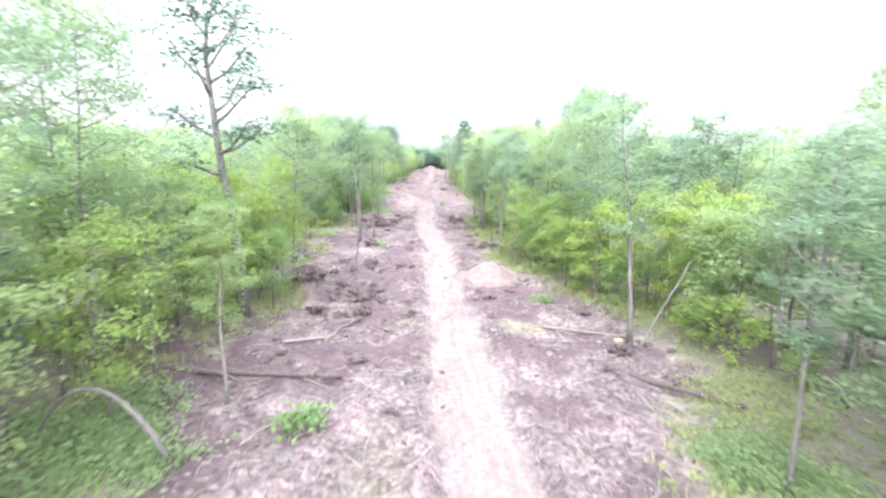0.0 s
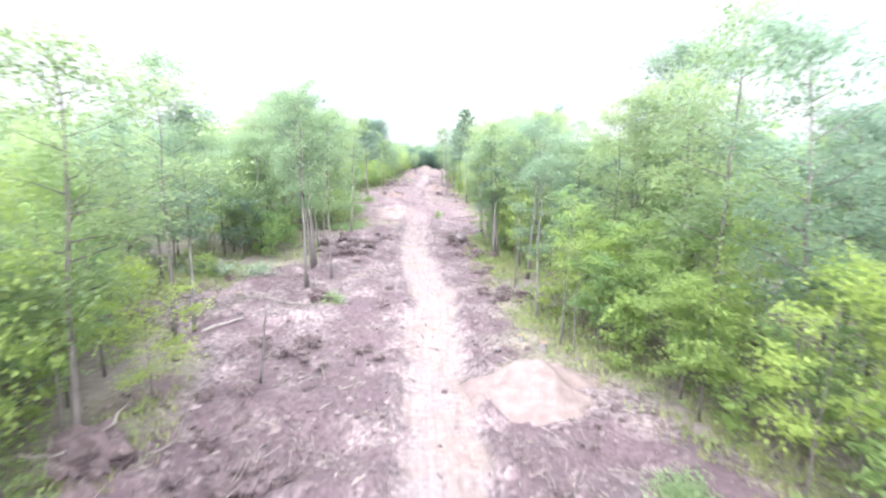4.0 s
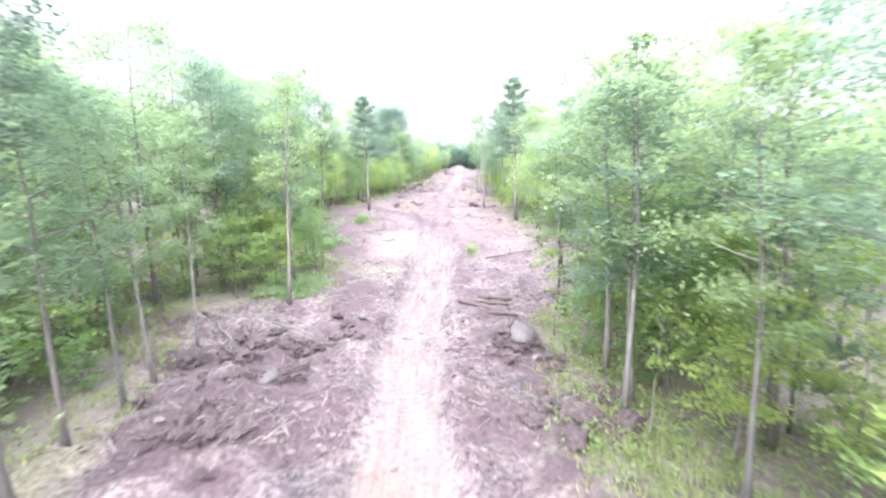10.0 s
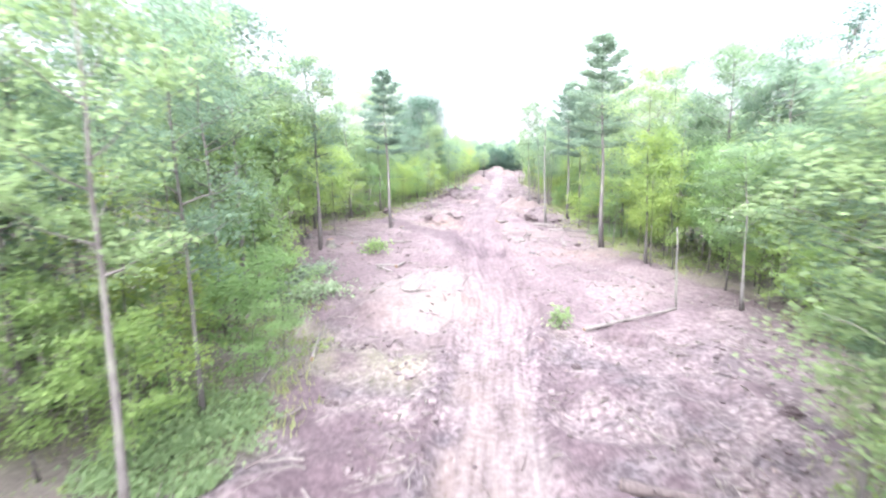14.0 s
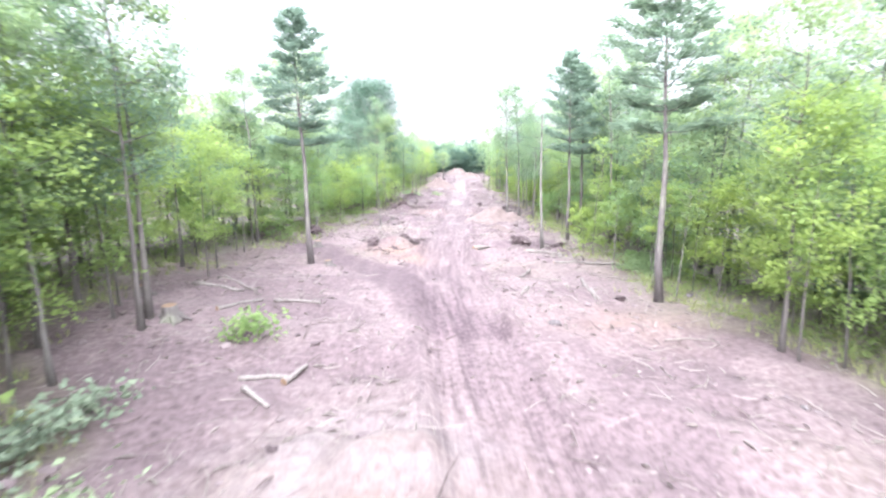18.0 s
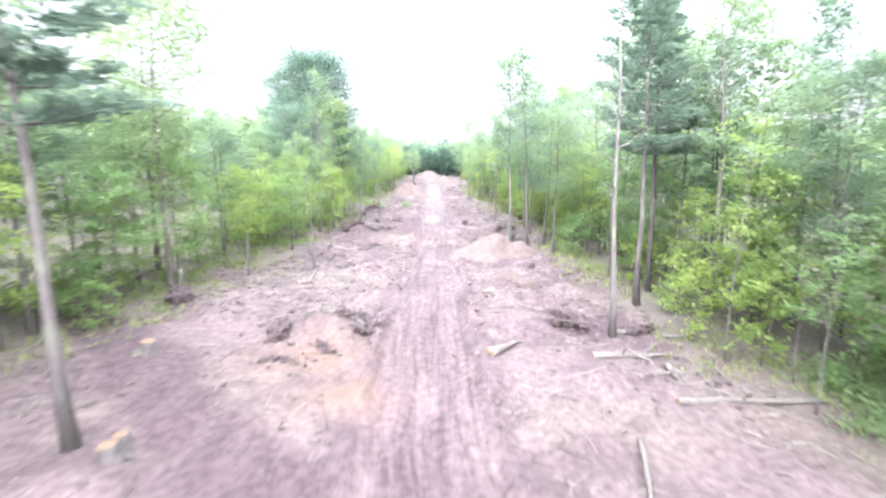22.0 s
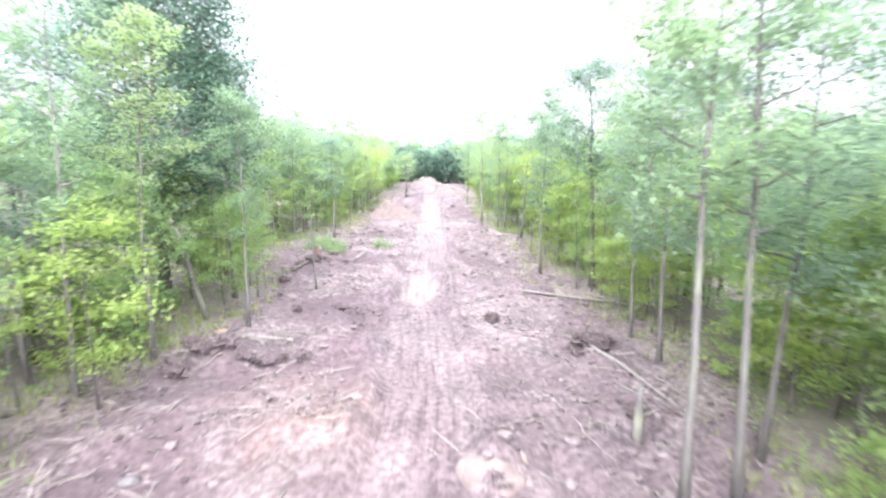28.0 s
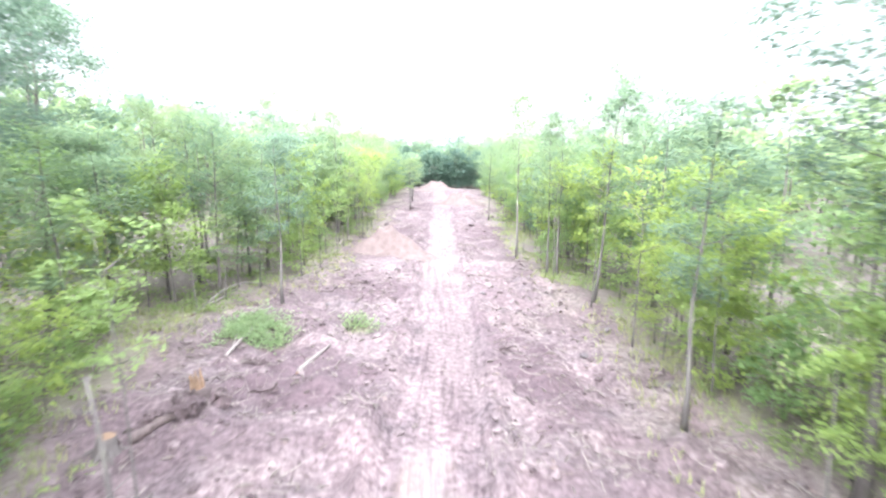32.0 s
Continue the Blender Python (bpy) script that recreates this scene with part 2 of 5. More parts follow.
LEVEL_Y = (-60, 0, 10, 20, 28, 34, 45, 80, 88, 95, 103, 109, 115, 125, 140, 155, 165, 200, 300)
LEVEL_Z = (0.9, -0.2, -0.6, -1.0, -1.4, -1.8, -2.0, -2.2, -2.1, -1.7, -1.25, -1.25, -1.6, -1.6, -1.7, -1.9, -2.05, -2.1, -2.2)
TRACK_Y = (-60, 11, 17, 24, 30, 37, 44, 52, 55, 61, 66, 74, 83, 89, 93, 99, 104, 112, 116, 128, 140, 148, 158, 166, 175, 190, 206, 228, 270)
TRACK_X = (4.0, 1.3, 1.0, 0.7, 0.2, -0.2, -0.48, -0.65, -0.95, -2.0, -2.5, -3.2, -3.3, -3.4, -3.35, -4.1, -4.7, -5.6, -6.05, -6.1, -5.8, -5.7, -6.1, -6.2, -5.85, -6.25, -6.35, -6.5, -7.5)
EDGE_Y = (-60, 0, 12, 20, 26, 34, 41, 48, 56, 65, 71, 75, 81, 88, 96, 102, 110, 116, 122, 130, 137, 145, 152, 160, 166, 176, 184, 205, 225, 250, 290)
EDGE_L = (-6, -6, -7, -12, -9.8, -9.5, -12, -17, -15.5, -12, -14, -16.5, -10, -11.5, -15, -19, -21, -19, -17, -16, -14.5, -16.0, -15.0, -14, -17, -18, -14, -13.8, -14, -14.5, -15)
EDGE_R = (6, 6, 7, 11, 12, 9.5, 7, 4.8, 4.8, 3.9, 3.6, 3.4, 5.5, 9.5, 11, 8, 4.6, 4.4, 3.2, 3.2, 2.6, 2.8, 4.4, 2.6, 1.6, 2.2, 1.2, 0.8, 0.8, 1.0, 1.2)

# pits and humps: x, y, radius, height
FEATURES = [(-7.4, 43.5, 1.7, -0.6), (2.8, 61.3, 1.5, -0.6), (2.6, 62.6, 1.2, 0.35), (2.1, 90.6, 0.85, -1.0), (1.1, 133.9, 0.8, -0.4),
            (-10.1, 121.0, 1.6, -0.45), (-9.0, 118.6, 1.3, -0.3), (2.1, 98.8, 0.9, -0.3), (-6.6, 94.2, 3.8, 0.75), (-5.6, 91.0, 2.2, 0.25), (-9.0, 91.5, 1.6, 0.4)]
HEAPS = [(a, b, c, d * 1.2) for a, b, c, d in [(-8.4, 32.2, 1.9, 0.6), (-5.0, 29.8, 1.6, 0.5), (-6.5, 36.5, 1.7, 0.45), (-8.6, 68.3, 1.4, 0.45), (-8.0, 64.3, 1.4, 0.4), (-9.6, 70.8, 1.4, 0.4),
         (3.2, 53.2, 1.8, 0.3), (3.0, 66.5, 1.6, 0.35), (1.2, 72.3, 1.2, 0.4), (-9.9, 123.0, 1.8, 0.3), (-12.4, 150.6, 1.6, 0.4), (1.0, 152.9, 1.2, 0.35), (-13.3, 166.4, 0.9, 0.2)]]


# damp dark turned earth; first-row patches past y 140 paint in the shade of clods: x, y, half width, half length
DAMP_AND_SHADE = [(-5.5, 33.5, 3.4, 3.6), (-3.4, 26.5, 2.0, 4.0), (-11.0, 143.0, 2.5, 3.0), (-9.5, 157.0, 2.5, 4.0), (-11.0, 170.0, 3.0, 4.0), (-2.5, 171.0, 2.0, 4.0), (-10.0, 183.0, 3.0, 3.0), (-11.0, 206.0, 3.0, 6.0), (-2.0, 206.0, 3.0, 6.0),
        (-4.0, 40.5, 2.4, 5.0), (-7.8, 42.5, 2.2, 1.6), (2.8, 33.5, 2.2, 4.0), (7.2, 31.0, 3.5, 1.6), (-8.0, 65.5, 2.6, 3.4), (-8.0, 70.4, 2.4, 2.2),
        (-5.6, 73.6, 2.0, 2.0), (2.6, 53.2, 2.6, 1.2), (2.6, 66.6, 2.4, 2.4), (1.4, 71.8, 2.2, 1.6), (2.9, 60.4, 2.0, 2.4), (-7.5, 124.4, 3.2, 1.6), (0.6, 124.5, 2.2, 3.0), (-10.0, 150.0, 3.4, 3.0), (-7.0, 19.0, 3.6, 2.2)]
# leafy ground plants
FERNS = [(-11.2, 80.0, 2.4, 4.0), (6.8, 117.0, 2.0, 3.5), (-14.0, 174.0, 2.4, 2.2), (-9.8, 175.6, 1.0, 1.0), (-9.5, 13.0, 3.0, 4.0), (8.6, 13.0, 2.0, 3.0), (-6.3, 49.6, 0.7, 0.9), (6.4, 33.6, 1.0, 0.9)]


def ferny(x, y):
    out = 0 * np.asarray(x, float)
    for fx, fy, rx, ry in FERNS:
        out = np.maximum(out, np.exp(-1.3 * (((x - fx) / rx) ** 2 + ((y - fy) / ry) ** 2)))
    return smooth(out + 0.6 * vnoise(x, y, 1.3, 45), 0.3, 0.8)


def track_d(x, y):
    return np.asarray(x) - np.interp(y, TRACK_Y, TRACK_X)


def side_track(x, y):
    """1 on the haul track that leaves the main one."""
    side = np.abs(x - np.interp(y, (104, 107, 110.3, 114.2, 116.6, 120.5, 126), (-4.8, -6.2, -7.7, -9.8, -12.0, -15.3, -22.0)) + vnoise(x, y, 1.0, 31) * 0.8)
    return (1 - smooth(side, 1.2, 2.1)) * ((np.asarray(y) > 103) & (np.asarray(y) < 125))


def smooth(a, lo, hi):
    t = np.clip((a - lo) / (hi - lo), 0, 1)
    return t * t * (3 - 2 * t)


def inside(x, y):
    """1 in the cleared strip, 0 in the woods."""
    wob = vnoise(x, y, 3.0, 3) * 2.4 + vnoise(x, y, 8.0, 7) * 2.6
    return smooth(x + wob - np.interp(y, EDGE_Y, EDGE_L), -1.2, 0.8) * smooth(np.interp(y, EDGE_Y, EDGE_R) - x + wob, -1.2, 0.8) * smooth(282 - np.asarray(y), 0, 4)


def pale_track(x, y):
    d = np.abs(track_d(x, y) + vnoise(x, y, 1.6, 5) * 0.9 + vnoise(x, y, 0.5, 15) * 0.4)
    strip = (1 - smooth(d, 0.95, 1.5)) * (0.95 + 0.9 * np.minimum(0, vnoise(np.asarray(x) * 14, y, 5.0, 16) + 0.5 * vnoise(x, y, 1.0, 17) + 0.1))
    along = np.interp(y, (-60, 66, 80, 90, 97, 140, 150, 157.5, 158.5, 166, 168, 184, 188, 212, 218, 280), (1, 1, 0.75, 0.5, 0.0, 0.0, 0.15, 0.15, 0.95, 0.95, 0.15, 0.2, 0.8, 0.75, 0.3, 0.4))
    patch = 1 - smooth(((np.asarray(x) + 6.35) / 0.88) ** 2 + ((np.asarray(y) - 162.3) / 4.4) ** 2 + vnoise(x, y, 0.9, 18), 0.7, 1.1)
    thin = np.where((np.asarray(y) > 156) & (np.asarray(y) < 168), patch, strip)
    berm = np.exp(-((((np.asarray(x) + 6.5) / 3.4) ** 2 + ((np.asarray(y) - 93.6) / 4.9) ** 2) ** 1.8)) * (0.72 + 0.55 * vnoise(x, y, 1.6, 19) + 0.3 * vnoise(x, y, 0.6, 20))
    pool = 0.85 * (1 - smooth(((np.asarray(x) + 7.5) / 1.0) ** 2 + ((np.asarray(y) - 71.7) / 0.6) ** 2 + vnoise(x, y, 0.6, 33), 0.7, 1.1))
    return np.clip(np.maximum(np.maximum(thin * along, berm), pool), 0, 1)


def level(x, y):
    x, y = np.asarray(x, float), np.asarray(y, float)
    z = np.interp(y, LEVEL_Y, LEVEL_Z) - 0.0314 * np.clip(x, -30, 30)
    ins, d = inside(x, y), np.abs(track_d(x, y))
    off = smooth(d, 1.1, 1.8)
    rough = ins * off * (1 - 0.8 * side_track(x, y))
    rough = rough * np.interp(y, (0, 85, 97, 118, 130, 300), (1.4, 1.4, 0.6, 0.75, 1.3, 1.3))
    z = z + (0.15 + 0.2 * rough) * vnoise(x, y, 4.2, 1) + (0.08 + 0.34 * rough) * vnoise(x, y, 1.5, 2)
    z = z + rough * (0.24 * vnoise(x, y, 0.7, 4) + 0.12 * vnoise(x, y, 0.33, 6))
    z = z - ins * (1 - off) * (0.17 + 0.05 * np.cos(np.clip(d, 0, 2) * 2 * np.pi / 1.5) * (0.6 + vnoise(x, y, 3.0, 8))) + ins * 0.16 * np.exp(-((d - 1.75) / 0.35) ** 2) * (1 + 2 * vnoise(x, y, 1.1, 9))
    for fx, fy, r, h in FEATURES + HEAPS:
        q = ((x - fx) / r) ** 2 + ((y - fy) / r) ** 2
        z = z + h * np.exp(-q * 1.6) * (1 + 0.9 * vnoise(x, y, 0.8, 12))
        if h < 0:
            z = z - 0.45 * h * np.exp(-((np.sqrt(q) - 1.15) / 0.22) ** 2) * (0.6 + vnoise(x, y, 0.9, 13))
    return z


def gz(x, y):
    return float(level(x, y))


# ---- mesh helpers ----
def mesh_data(name, verts, tris, mat, flat=True):
    verts, tris = np.asarray(verts, np.float32), np.asarray(tris, np.int32)
    me = bpy.data.meshes.new(name)
    me.vertices.add(len(verts))
    me.vertices.foreach_set("co", verts.ravel())
    k = tris.shape[1]
    me.loops.add(tris.size)
    me.loops.foreach_set("vertex_index", tris.ravel())
    me.polygons.add(len(tris))
    me.polygons.foreach_set("loop_start", np.arange(len(tris), dtype=np.int32) * k)
    me.polygons.foreach_set("use_smooth", np.full(len(tris), not flat))
    me.materials.append(mat)
    me.update(calc_edges=True)
    return me


def piece(name, verts, tris, mat, parent=None, label="", flat=True):
    ob = new(name, mesh_data(name, verts, tris, mat, flat))
    if parent is not None:
        ob.parent = parent
    if label:
        ob["label"] = label
    return ob


class Shape:
    """Gathers tubes and lumps into one mesh."""

    def __init__(self):
        self.v, self.f, self.n = [], [], 0

    def add(self, v, f):
        self.v.append(np.asarray(v, float))
        self.f.append(np.asarray(f, int) + self.n)
        self.n += len(v)

    def tube(self, pts, radii, sides=6, cap=True):
        pts = np.asarray(pts, float)
        tan = np.gradient(pts, axis=0)
        tan /= np.linalg.norm(tan, axis=1)[:, None] + 1e-9
        ref = np.array([0.0, 0.0, 1.0]) if abs(tan[0][2]) < 0.9 else np.array([1.0, 0.0, 0.0])
        u = np.cross(tan, ref)
        u /= np.linalg.norm(u, axis=1)[:, None] + 1e-9
        w = np.cross(tan, u)
        a = np.arange(sides) * 2 * np.pi / sides
        ring = u[:, None, :] * np.cos(a)[None, :, None] + w[:, None, :] * np.sin(a)[None, :, None]
        v = (pts[:, None, :] + ring * np.asarray(radii, float)[:, None, None]).reshape(-1, 3)
        f = []
        for i in range(len(pts) - 1):
            for j in range(sides):
                p, q = i * sides + j, i * sides + (j + 1) % sides
                f += [(p, q, q + sides), (p, q + sides, p + sides)]
        if cap:
            for base, flip in ((0, 1), ((len(pts) - 1) * sides, 0)):
                for j in range(1, sides - 1):
                    f.append((base, base + j, base + j + 1) if not flip else (base, base + j + 1, base + j))
        self.add(v, f)

    def arrays(self):
        return np.concatenate(self.v), np.concatenate(self.f)


def leaf_arrays(centres, size, up=0.75, slim=0.38, r=None, heading=None):
    """Folded four-cornered leaves round the centres."""
    r = r or rng
    n = len(centres)
    s = (size * (0.65 + 0.7 * r.random(n)))[:, None]
    a = r.random(n) * 2 * np.pi
    d = np.stack([np.cos(a), np.sin(a), r.normal(-0.15, 0.35, n)], 1)
    if heading is not None:
        d = d * 0.45 + heading
    d /= np.linalg.norm(d, axis=1)[:, None]
    nrm = r.normal(0, 1, (n, 3)) * (1 - up) + np.array([0, 0, up])
    w = np.cross(nrm, d)
    w /= np.linalg.norm(w, axis=1)[:, None] + 1e-9
    nn = np.cross(d, w)
    base, tip = centres - d * s * 0.5, centres + d * s * 0.5 - nn * s * 0.1
    rt, lf = centres + w * s * slim + nn * s * 0.1, centres - w * s * slim + nn * s * 0.1
    v = np.stack([base, rt, tip, lf], 1).reshape(-1, 3)
    i = np.arange(n)[:, None] * 4
    f = np.concatenate([i + np.array([[0, 1, 2]]), i + np.array([[0, 2, 3]])], 0)
    return v, f


def spray_arrays(centres, size, up=0.6, slim=0.42, r=None):
    """Small three-cornered leaves for crowns of thousands."""
    r = r or rng
    n = len(centres)
    s = (size * (0.65 + 0.7 * r.random(n)))[:, None]
    a = r.random(n) * 2 * np.pi
    d = np.stack([np.cos(a), np.sin(a), r.normal(-0.2, 0.35, n)], 1)
    d /= np.linalg.norm(d, axis=1)[:, None]
    w = np.cross(r.normal(0, 1, (n, 3)) * (1 - up) + np.array([0, 0, up]), d)
    w /= np.linalg.norm(w, axis=1)[:, None] + 1e-9
    v = np.stack([centres - d * s * 0.4 - w * s * slim, centres - d * s * 0.4 + w * s * slim, centres + d * s * 0.6], 1).reshape(-1, 3)
    return v, np.arange(n * 3).reshape(-1, 3)


def lump(r, squash=(1, 1, 0.7), rough=0.3, sub=2):
    """A rough stone-like body as arrays."""
    bm = bmesh.new()
    bmesh.ops.create_icosphere(bm, subdivisions=sub, radius=1.0)
    v = np.array([p.co[:] for p in bm.verts])
    f = np.array([[p.index for p in t.verts] for t in bm.faces])
    bm.free()
    k = r.normal(0, 1, (5, 3)) * 1.6
    ph = r.random(5) * 6.3
    amp = sum(np.sin(v @ k[i] + ph[i]) for i in range(5)) / 5
    return v * (1 + rough * amp + rough * 0.25 * r.normal(0, 1, len(v)))[:, None] * np.array(squash), f


# ---- trees ----
PROTOS = {}


def broadleaf(r, h, lo, width, n_leaf, leaf, r0, branches, shape="round", bend=0.25, rise=0.55, sides=7, twigs=True, thick=0.36, stout=1.0):
    wood, limbs = Shape(), Shape()
    zz = np.linspace(0, 1, 9)
    wander = np.cumsum(r.normal(0, bend * 0.35, (9, 2)), 0) * (zz ** 0.8)[:, None]
    stem = np.column_stack([wander, zz * h * 0.96])
    rad = r0 * (1 - (0.88 if stout == 1 else 0.72) * zz ** 0.85)
    rad[0] *= 1.35
    wood.tube(stem, rad, sides)
    cs, hs = [], []
    for b in range(branches):
        t = lo + (0.985 - lo) * (b + r.random()) / branches
        q = (t - lo) / (1 - lo)
        start = np.array([np.interp(t, zz, stem[:, i]) for i in range(3)])
        if shape == "round":
            reach = (np.sin(np.pi * (0.14 + 0.8 * q)) ** 0.8) * width / 2
        elif shape == "top":
            reach = (0.45 + 0.55 * np.sin(np.pi * min(1, q * 0.9 + 0.1))) * width / 2
        else:
            reach = math.sqrt(max(0.03, 1 - ((q - 0.38) / 0.64) ** 2)) * width / 2
        reach *= 0.7 + 0.5 * r.random()
        a = b * 2.4 + r.normal(0, 0.5)
        out = np.array([np.cos(a), np.sin(a), 0])
        lift = rise * reach * (0.4 + q)
        m = np.linspace(0, 1, 4)
        pts = start + out * (reach * m)[:, None] + np.array([0, 0, 1.0]) * (lift * m ** 1.4)[:, None] + r.normal(0, 0.06 * reach, (4, 3)) * m[:, None]
        br = max(0.016, np.interp(t, zz, rad) * 0.55) * stout
        if twigs:
            limbs.tube(pts, br * (1 - 0.8 * m), 4, False)
        for s in range(2):
            k = 0.45 + 0.3 * s
            p0 = pts[0] * (1 - k) + pts[-1] * k
            a2 = a + (0.9 if s else -0.9) + r.normal(0, 0.2)
            p1 = p0 + np.array([np.cos(a2), np.sin(a2), 0.35]) * reach * 0.42
            if twigs:
                limbs.tube([p0, (p0 + p1) / 2 + r.normal(0, 0.03, 3), p1], [br * 0.45, br * 0.3, br * 0.12], 3, False)
            cs.append(p1), hs.append(0.8)
        for k, wgt in ((0.5, 0.6), (0.78, 1.0), (1.02, 1.0)):
            cs.append(pts[0] * (1 - k) + pts[-1] * k + r.normal(0, 0.12 * reach, 3)), hs.append(wgt)
    cs.append(stem[-1]), hs.append(1.2)
    cs, hs = np.array(cs), np.array(hs)
    pick = r.choice(len(cs), n_leaf, p=hs / hs.sum())
    spread = width * 0.086
    tilt = r.normal(0, 0.35, (len(cs), 2))
    off = r.normal(0, 1, (n_leaf, 3)) * np.array([spread * 1.15, spread * 1.15, spread * thick])
    off[:, 2] += (off[:, :2] * tilt[pick]).sum(1)
    return (wood.arrays(), limbs.arrays() if twigs else None), spray_arrays(cs[pick] + off, leaf, 0.78, r=r)


def conifer(r, h, lo, width, n_leaf, r0, levels=11):
    wood, limbs = Shape(), Shape()
    zz = np.linspace(0, 1, 8)
    stem = np.column_stack([np.cumsum(r.normal(0, 0.05, (8, 2)), 0), zz * h])
    rad = r0 * (1 - 0.93 * zz)
    rad[0] *= 1.3
    wood.tube(stem, rad, 8)
    cs, hd = [], []
    for i in range(levels):
        for b in range(5 if i < levels * 0.85 else 4):
            t = min(0.99, lo + (0.99 - lo) * (i + r.uniform(-0.22, 0.22) * (i > 0)) / (levels - 1))
            q = max(0.0, (t - lo) / (1 - lo))
            a = b * 1.257 + i * 0.7 + r.normal(0, 0.25)
            reach = width / 2 * (0.12 + 0.88 * min(1, 1.2 * (1 - q))) * (0.55 + 0.6 * r.random()) * (0.75 if q < 0.12 else 1)
            start = np.array([np.interp(t, zz, stem[:, k]) for k in range(3)])
            out = np.array([np.cos(a), np.sin(a), 0])
            m = np.linspace(0, 1, 4)
            pts = start + out * (reach * m)[:, None] + np.array([0, 0, 1.0]) * (reach * (-0.08 * m + 0.3 * m ** 2 + 0.7 * q * m))[:, None]
            limbs.tube(pts, max(0.014, 0.32 * np.interp(t, zz, rad)) * (1 - 0.8 * m), 4, False)
            side = np.array([-out[1], out[0], 0])
            for k in np.linspace(0.35, 1.05, 6):
                p = pts[0] + (pts[-1] - pts[0]) * k
                for sgn in (-1, 0, 1):
                    cs.append(p + side * sgn * reach * 0.26 * (1.25 - k * 0.6) + r.normal(0, 0.08, 3))
                    hd.append(out * 0.8 + side * sgn * 0.6 + np.array([0, 0, 0.3]))
    cs, hd = np.array(cs), np.array(hd)
    pick = r.integers(0, len(cs), n_leaf)
    return (wood.arrays(), limbs.arrays()), leaf_arrays(cs[pick] + r.normal(0, 0.14, (n_leaf, 3)) * np.array([1.1, 1.1, 0.35]), 0.27, 0.3, 0.1, r, hd[pick])


def proto(kind, seed):
    r = np.random.default_rng(1000 + seed)
    if kind == "maple":
        w, c = broadleaf(r, 10, 0.38, 4.2, 9500, 0.115, 0.11, 20, "round", 0.22)
        look_as = ("maple_tree", "slim broadleaf tree with layered mid-green foliage", "tree", BARK, LEAF_DARK if seed % 5 == 1 else LEAF)
    elif kind == "tall":
        w, c = broadleaf(r, 12, 0.55, 4.2, 10500, 0.112, 0.15, 17, "round", 0.3, 0.7)
        look_as = ("maple_tree", "tall broadleaf tree with a bare grey trunk and high crown", "tree", BARK, LEAF_GREY)
    elif kind == "ash":
        w, c = broadleaf(r, 11, 0.42, 3.2, 4600, 0.135, 0.105, 16, "round", 0.18, 0.8)
        look_as = ("ash_tree", "tall thin broadleaf tree with a narrow light-green crown", "tree", BARK_PALE, LEAF)
    elif kind == "open":
        w, c = broadleaf(r, 12, 0.45, 3.4, 4200, 0.16, 0.13, 14, "top", 0.3, 1.0)
        look_as = ("poplar_tree", "tall sparse broadleaf tree with open see-through crown", "tree", BARK, LEAF)
    elif kind == "bare":
        w, c = broadleaf(r, 12.5, 0.4, 2.0, 420, 0.12, 0.13, 16, "top", 0.2, 0.9)
        look_as = ("dying_tree", "thin nearly leafless grey tree with fine bare twigs", "tree", BARK_PALE, LEAF_DARK)
    elif kind == "oak":
        w, c = broadleaf(r, 15, 0.3, 8.2, 56000, 0.15, 0.26, 64, "dome", 0.35, 0.45, thick=0.62)
        look_as = ("oak_tree", "large dark-green oak with a broad dense crown", "tree", BARK, LEAF_OAK)
    elif kind == "umbrella":
        w, c = broadleaf(r, 10.5, 0.62, 5.0, 9000, 0.112, 0.12, 16, "top", 0.2, 0.5)
        look_as = ("maple_tree", "broadleaf tree with bare pale trunk and spreading crown", "tree", BARK_PALE, LEAF)
    elif kind == "young":
        w, c = broadleaf(r, 5, 0.26, 2.9, 3600, 0.112, 0.045, 14, "round", 0.14, 0.5, 5, False)
        look_as = ("young_maple", "young bushy maple with bright yellow-green leaves", "tree", BARK, LEAF_YOUNG)
    elif kind == "sapling":
        w, c = broadleaf(r, 2.2, 0.12, 1.9, 900, 0.135, 0.02, 9, "round", 0.1, 0.6, 4, False)
        look_as = ("shrub", "low leafy shrub with bright green leaves", "shrub", BARK, LEAF_YOUNG)
    elif kind == "thicket":
        w, c = broadleaf(r, 6, 0.04, 4.6, 1500, 0.34, 0.08, 12, "round", 0.2, 0.5, 5, False)
        look_as = ("forest_tree", "low dense tree closing the clearing, leaves coloured dark as shade", "tree", BARK, LEAF_END_SHADE)
    elif kind == "grove":
        w, c = broadleaf(r, 10, 0.32, 4.2, 4200, 0.15, 0.11, 16, "round", 0.22, 0.55, 6, False)
        look_as = ("maple_tree", "slim broadleaf tree with layered mid-green foliage", "tree", BARK, LEAF)
    elif kind == "brush":
        w, c = broadleaf(r, 5, 0.22, 2.9, 2200, 0.15, 0.045, 12, "round", 0.14, 0.5, 5, False)
        look_as = ("hazel_bush", "dense bushy young hazel with light green leaves", "shrub", BARK, LEAF if seed % 2 else LEAF_YOUNG)
    elif kind == "pole":
        w, c = broadleaf(r, 6, 0.5, 1.7, 620, 0.12, 0.036, 9, "top", 0.16, 0.9, 5)
        look_as = ("thin_sapling", "thin bare-stemmed sapling with a small leafy top", "sapling", BARK_PALE, LEAF_YOUNG)
    elif kind == "shade":
        w, c = broadleaf(r, 10.5, 0.36, 4.6, 1000, 0.34, 0.12, 10, "round", 0.25, 0.55, 6, False)
